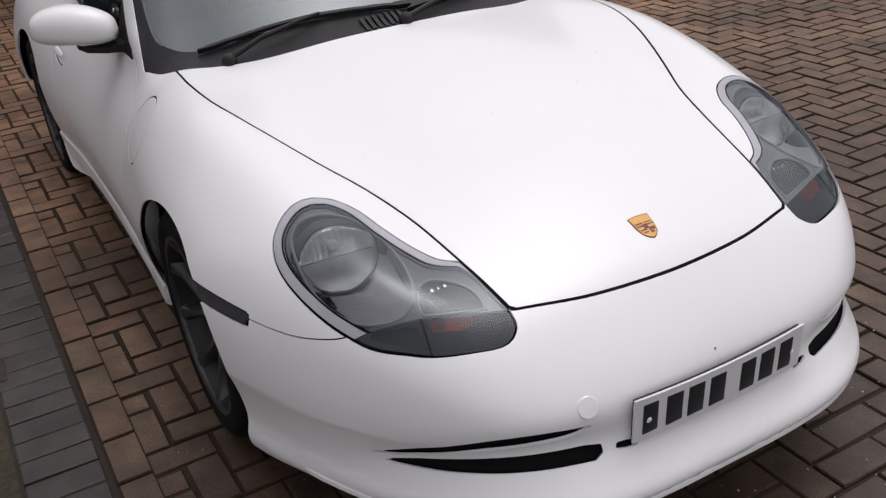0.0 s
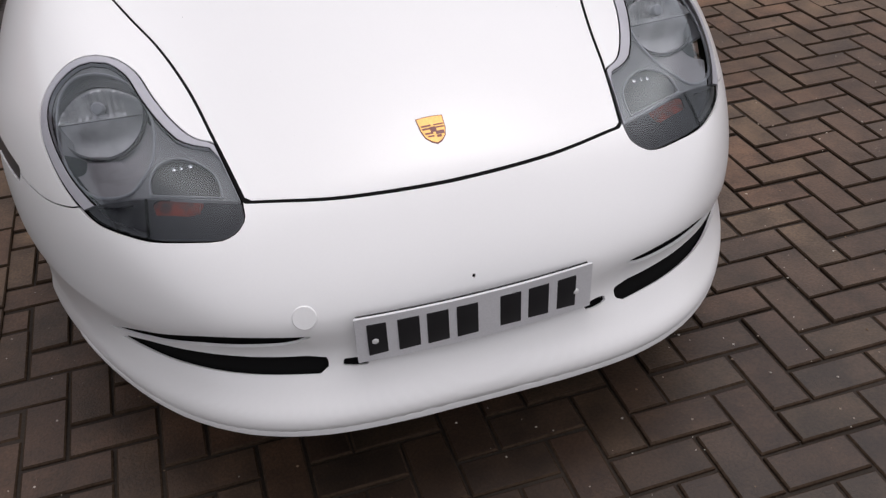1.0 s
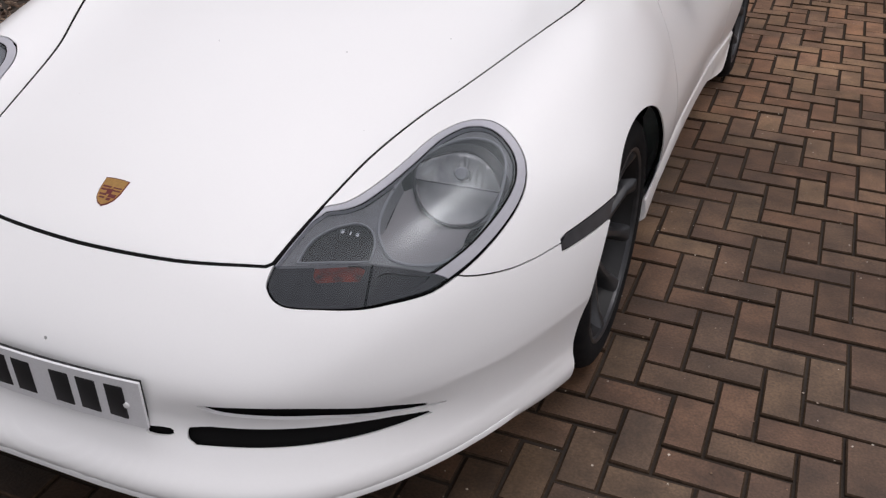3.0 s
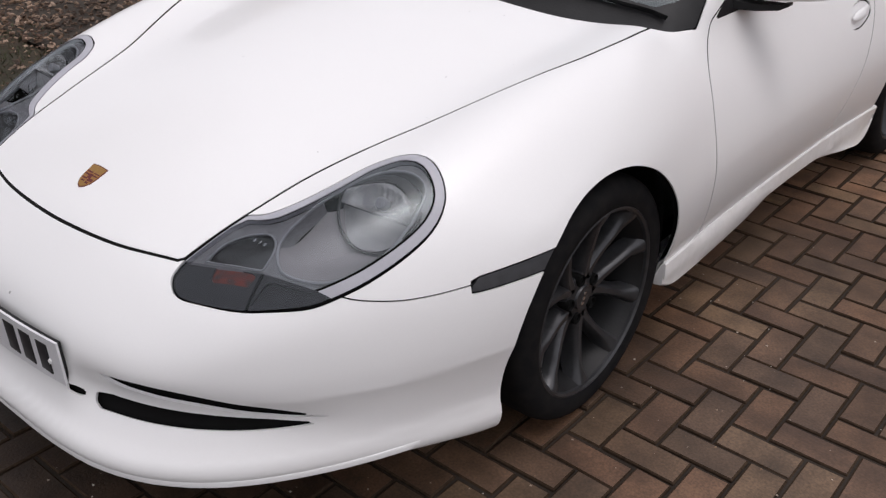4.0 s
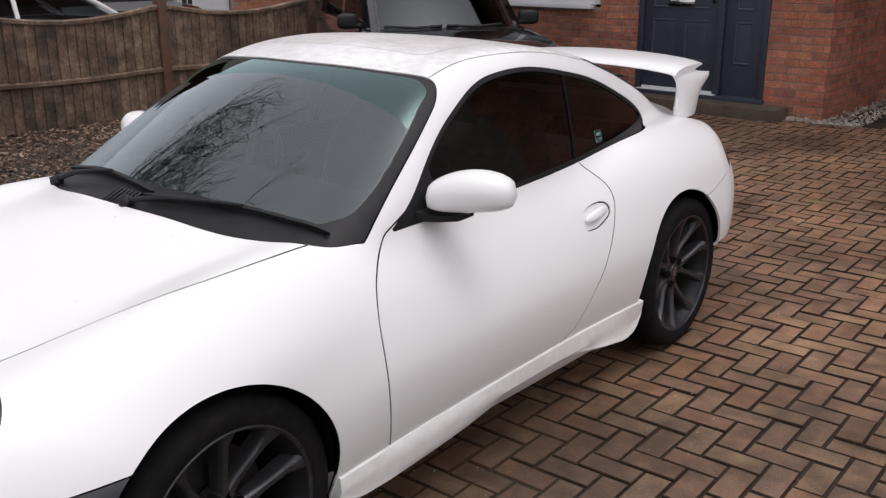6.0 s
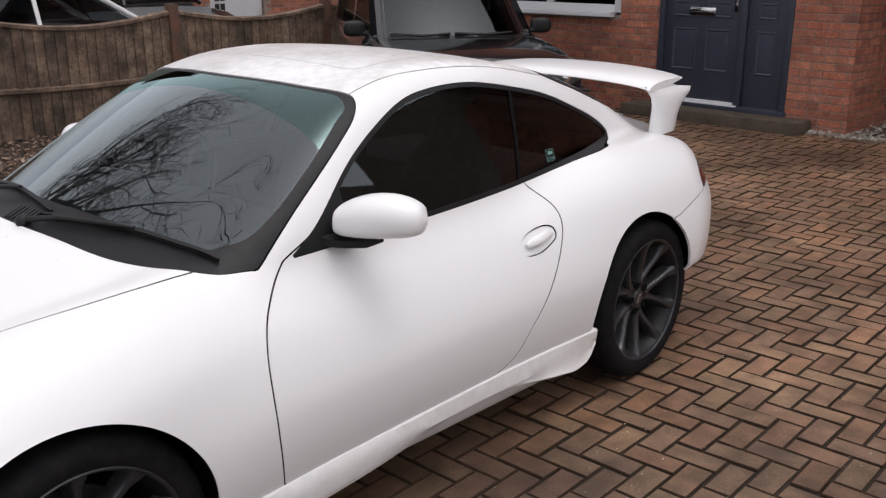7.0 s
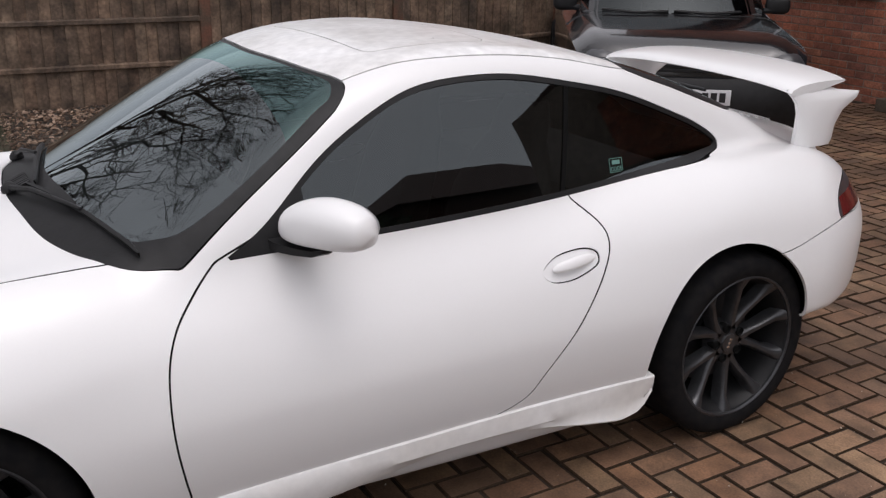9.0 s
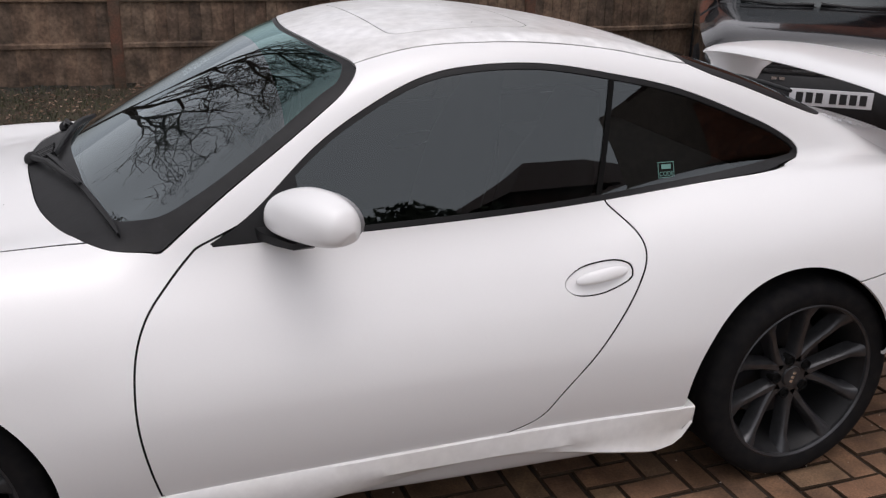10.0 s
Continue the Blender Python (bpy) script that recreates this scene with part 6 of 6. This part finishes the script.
plate2 = part("number_plate", bm, PLATE_WHITE, offroader, "white number plate")
for k in range(7):
    bm = bmesh.new()
    x = -0.20 + 0.062 * k + (0.025 if k > 3 else 0)
    box(bm, (x - 0.022, 1.143, 0.422), (x + 0.022, 1.149, 0.49))
    part("bar", bm, INK, plate2, smooth=False)
bm = bmesh.new()
for k in range(2):
    box(bm, (0.30 + 0.05 * k, 1.098, 0.553), (0.335 + 0.05 * k, 1.104, 0.573))
part("badge_bars", bm, CHROME, offroader, smooth=False)

# ---- beyond the fence: a white car, a dark car behind it, and a brick house with a white door ----
def simple_car(name, label, paint, m):
    ob = empty(name, label, "car")
    ob.matrix_world = m
    bm = bmesh.new()
    section_loft(bm, [(-2.0, 0.74, 0.66, 0.32, 0.78, 0.90), (-1.8, 0.84, 0.72, 0.25, 0.82, 0.94), (-0.6, 0.87, 0.74, 0.22, 0.82, 0.93), (0.6, 0.87, 0.74, 0.22, 0.80, 0.92), (1.0, 0.87, 0.72, 0.22, 0.77, 0.90), (1.6, 0.83, 0.62, 0.24, 0.66, 0.78), (1.95, 0.74, 0.5, 0.3, 0.55, 0.64)], 0)
    part("body", bm, paint, ob)
    prof = ((-1.75, 0.93), (-1.35, 1.34), (-0.9, 1.43), (-0.2, 1.45), (0.2, 1.40), (1.0, 0.92))
    bm = bmesh.new()
    loft(bm, [[(x * (0.74 - 0.30 * (z - 0.92)), y, z + 0.03 * (1 - x * x) * (z > 1.0)) for x in (-1, -0.5, 0, 0.5, 1)] for y, z in prof[1:5]], closed=False)
    part("roof", bm, paint, ob)
    for (ya, za), (yb, zb), nm in ((prof[4], prof[5], "windscreen"), (prof[0], prof[1], "rear_window")):
        bm = bmesh.new()
        loft(bm, [[(x * (0.70 - 0.30 * (z - 0.92)), y + 0.04 * (1 - x * x) * (1 if ya > 0 else -1), z) for x in (-1, -0.5, 0, 0.5, 1)] for y, z in ((ya, za), (yb, zb))], closed=False)
        part(nm, bm, OFFROAD_GLASS, ob).visible_shadow = False
    for sx in (1, -1):
        bm = bmesh.new()
        line = [(-1.55, 0.95), (-1.25, 1.30), (-0.8, 1.37), (-0.1, 1.38), (0.15, 1.33), (0.85, 0.95)]
        bm.faces.new([bm.verts.new((sx * (0.735 - 0.30 * (z - 0.92)), y, z)) for y, z in line])
        part("side_window", bm, OFFROAD_GLASS, ob, smooth=False).visible_shadow = False
        for pts in ([prof[4], (0.6, 1.16), prof[5]], [prof[1], prof[0]], [(-0.45, 1.42), (-0.45, 0.93)]):
            bm = bmesh.new()
            tube(bm, [(sx * (0.725 - 0.30 * (z - 0.92)), y, z) for y, z in pts], 0.032, 8)
            part("pillar", bm, paint, ob)
        for y in (1.25, -1.3):
            bm = bmesh.new()
            spin(bm, [(0.0, 0.07), (0.19, 0.085), (0.2, 0.09), (0.29, 0.09), (0.31, 0.06), (0.31, -0.08), (0.2, -0.09)], (sx * 0.77, y, 0.31), 32)
            part("wheel", bm, RUBBER, ob)
    bm = bmesh.new()
    box(bm, (-0.62, -0.9, 0.5), (0.62, -0.72, 1.22), 0.06)
    part("seat_back", bm, SEAT, ob)
    bm = bmesh.new()
    box(bm, (-0.68, 0.35, 0.80), (0.68, 0.9, 0.93), 0.03)
    part("dashboard", bm, SEAT, ob)
    return ob


simple_car("hatchback", "white hatchback parked beyond the fence", WHITE_PAINT, pose(-9.4, 4.9, -0.14, 0, 0, 2))
simple_car("saloon_car", "dark car parked behind the white one", DARK_PAINT, pose(-12.2, 7.6, -0.05, 0, 0, 2))
neighbour = empty("neighbour_house", "red brick house with a white door", "house")
neighbour.matrix_world = SITE @ pose(-14.2, 9.4, 0, 0, 0, 90)
for lo, hi in (((-1.0, 0.02, -0.1), (0.35, 0.3, 5.2)), ((1.65, 0.02, -0.1), (8.0, 0.3, 5.2)), ((0.35, 0.02, 2.2), (1.65, 0.3, 5.2)), ((-1.0, 0.3, -0.1), (-0.7, 7.0, 5.2))):
    bm = bmesh.new()
    box(bm, lo, hi)
    part("wall", bm, MORTAR, neighbour, smooth=False)
bm = bmesh.new()
loft(bm, [[(x, -0.4, 5.1), (x, 3.4, 7.6), (x, 7.3, 5.1), (x, 7.3, 5.0), (x, 3.4, 7.45), (x, -0.4, 5.0)] for x in (-1.3, 8.3)])
part("roof", bm, ROOF_TILE, neighbour, smooth=False)
far_bricks = []
for row in range(69):
    z = 0.0375 + 0.075 * row
    for i in range(40):
        x = -0.88 + 0.225 * i + 0.1125 * (row % 2)
        if z < 2.2 and 0.25 < x < 1.75:
            continue
        far_bricks.append(Matrix.Translation((x, 0.012 + rnd.uniform(0, 0.004), z)) @ face)
wall_bricks = new("bricks", pieces_mesh("bricks", block_shape(0.215, 0.065, 0.03, 0.003, 0.003), far_bricks, BRICK_MANY))
wall_bricks.parent = neighbour
wall_bricks["kind"] = "stuff"
bm = bmesh.new()
box(bm, (0.37, 0.08, 0.0), (1.63, 0.13, 2.18), 0.004)
white_door = part("door", bm, UPVC, neighbour, "white door with a barred pane")
for k in range(2):
    for j in range(4):
        bm = bmesh.new()
        box(bm, (0.50 + 0.13 * k, 0.068, 0.35 + 0.42 * j), (0.60 + 0.13 * k, 0.079, 0.72 + 0.42 * j))
        part("pane", bm, ROOM_SHADE, white_door, smooth=False)

# ---- trees: one bare, and evergreens towards the house next door ----
BRICK_PLAIN = material("far_brick", (0.11, 0.055, 0.042), 0.85, vary=0.3, scale=6, fine=0.25, fine_scale=40)
TREE_BARK = material("tree_bark", (0.055, 0.045, 0.036), 0.9, vary=0.4, scale=6, fine=0.3, fine_scale=40, bump_by=0.01)
LEAF = island_material("evergreen_leaves", ((0.02, 0.035, 0.012), (0.035, 0.05, 0.018), (0.05, 0.06, 0.025), (0.015, 0.026, 0.01)), 0.6, bump_by=0)


def branches(rng, start, way, length, radius, depth, out):
    """Lines of points for a limb and the limbs that fork from it."""
    pts, p, d = [start], start.copy(), way.copy()
    steps = 5
    for k in range(steps):
        d = (d + Vector((rng.gauss(0, 0.16), rng.gauss(0, 0.16), rng.gauss(0.05, 0.10)))).normalized()
        p = p + d * (length / steps)
        pts.append(p.copy())
        if depth and k >= (1 if depth > 3 else 0):
            for _ in range(2 if depth in (1, 4) else 1):
                side = Vector((rng.gauss(0, 1), rng.gauss(0, 1), rng.gauss(0.25, 0.6))).normalized()
                branches(rng, p.copy(), (d * 0.75 + side * 0.75).normalized(), length * rng.uniform(0.50, 0.78), radius * (0.60 - 0.05 * k), depth - 1, out)
    out.append((pts, radius))


def bare_tree(x, y, height, seed, label):
    rng = random.Random(seed)
    tree = empty("bare_tree", label, "tree")
    lines = []
    branches(rng, Vector((x, y, -0.1)), Vector((0, 0, 1)), height * 0.5, height * 0.013, 4, lines)
    trunk, crown = bmesh.new(), bmesh.new()
    for pts, r in lines:
        tube(trunk if r > 0.09 else crown, pts, r, 8 if r > 0.09 else 4 if r > 0.02 else 3, max(0.006, r * 0.4))
    part("trunk", trunk, TREE_BARK, tree)
    mesh = bpy.data.meshes.new("branches")
    crown.to_mesh(mesh)
    crown.free()
    mesh_part("branches", mesh, TREE_BARK, tree, smooth=False)


bare_tree(-9.0, -1.2, 11.0, 4, "leafless tree with many fine twigs")


def leafy(x, y, height, spread, seed, label, name="evergreen_tree", category="tree"):
    rng = random.Random(seed)
    tree = empty(name, label, category)
    bm = bmesh.new()
    lean = [Vector((x + rng.uniform(-0.1, 0.1) * k, y + rng.uniform(-0.1, 0.1) * k, height * 0.8 * k / 4 - 0.05)) for k in range(5)]
    tube(bm, lean, 0.11, 8, 0.03)
    for _ in range(7):
        k = rng.randint(1, 3)
        a = rng.uniform(0, 6.28)
        tube(bm, [lean[k], lean[k] + Vector((math.cos(a), math.sin(a), 0.5)) * spread * 0.4], 0.04, 6, 0.012)
    part("trunk", bm, TREE_BARK, tree)
    clumps = [(x + rng.gauss(0, spread * 0.42), y + rng.gauss(0, spread * 0.42), height * rng.uniform(0.12, 0.92), rng.uniform(0.35, 0.8) * spread * 0.5) for _ in range(26)]
    places = []
    for _ in range(6500):
        cx, cy, cz, r = rng.choice(clumps)
        v = Vector((rng.gauss(0, 1), rng.gauss(0, 1), rng.gauss(0, 1))).normalized() * r * rng.uniform(0.6, 1.08)
        places.append(Matrix.Translation((cx + v.x, cy + v.y, max(0.05, cz + v.z))) @ pose(0, 0, 0, rng.uniform(0, 360), rng.uniform(0, 360), rng.uniform(0, 360)) @ Matrix.Scale(rng.uniform(0.09, 0.18), 4))
    crown = new("crown", pieces_mesh("crown", ([(-1, 0, 0), (0, -0.5, 0.1), (1, 0, 0), (0, 0.5, 0.1)], [(0, 1, 2, 3)]), places, LEAF))
    crown.parent = tree
    crown["kind"] = "stuff"


leafy(12.4, 4.6, 3.9, 1.7, 11, "dark evergreen tree beyond the side lawn")
leafy(12.9, 6.4, 4.1, 1.7, 12, "low dark evergreen tree")
# house across the side lawn, with a hipped roof
east = empty("side_house", "brick house with a hipped tiled roof across the side lawn", "house")
for lo, hi in (((14.0, 8.4, -0.1), (14.3, 16.4, 4.9)), ((14.3, 8.4, -0.1), (20.0, 8.7, 4.9))):
    bm = bmesh.new()
    box(bm, lo, hi)
    part("wall", bm, BRICK_PLAIN, east, smooth=False)
bm = bmesh.new()
eaves = [bm.verts.new(p) for p in ((13.6, 8.0, 4.9), (20.4, 8.0, 4.9), (20.4, 16.8, 4.9), (13.6, 16.8, 4.9))]
ridge = [bm.verts.new(p) for p in ((17.0, 10.6, 7.7), (17.0, 14.2, 7.7))]
for q in ((0, 1, 'a'), (2, 3, 'b')):
    bm.faces.new((eaves[q[0]], eaves[q[1]], ridge[0 if q[2] == 'a' else 1]))
bm.faces.new((eaves[1], eaves[2], ridge[1], ridge[0]))
bm.faces.new((eaves[3], eaves[0], ridge[0], ridge[1]))
bm.faces.new(eaves[::-1])
part("roof", bm, ROOF_TILE, east, smooth=False)
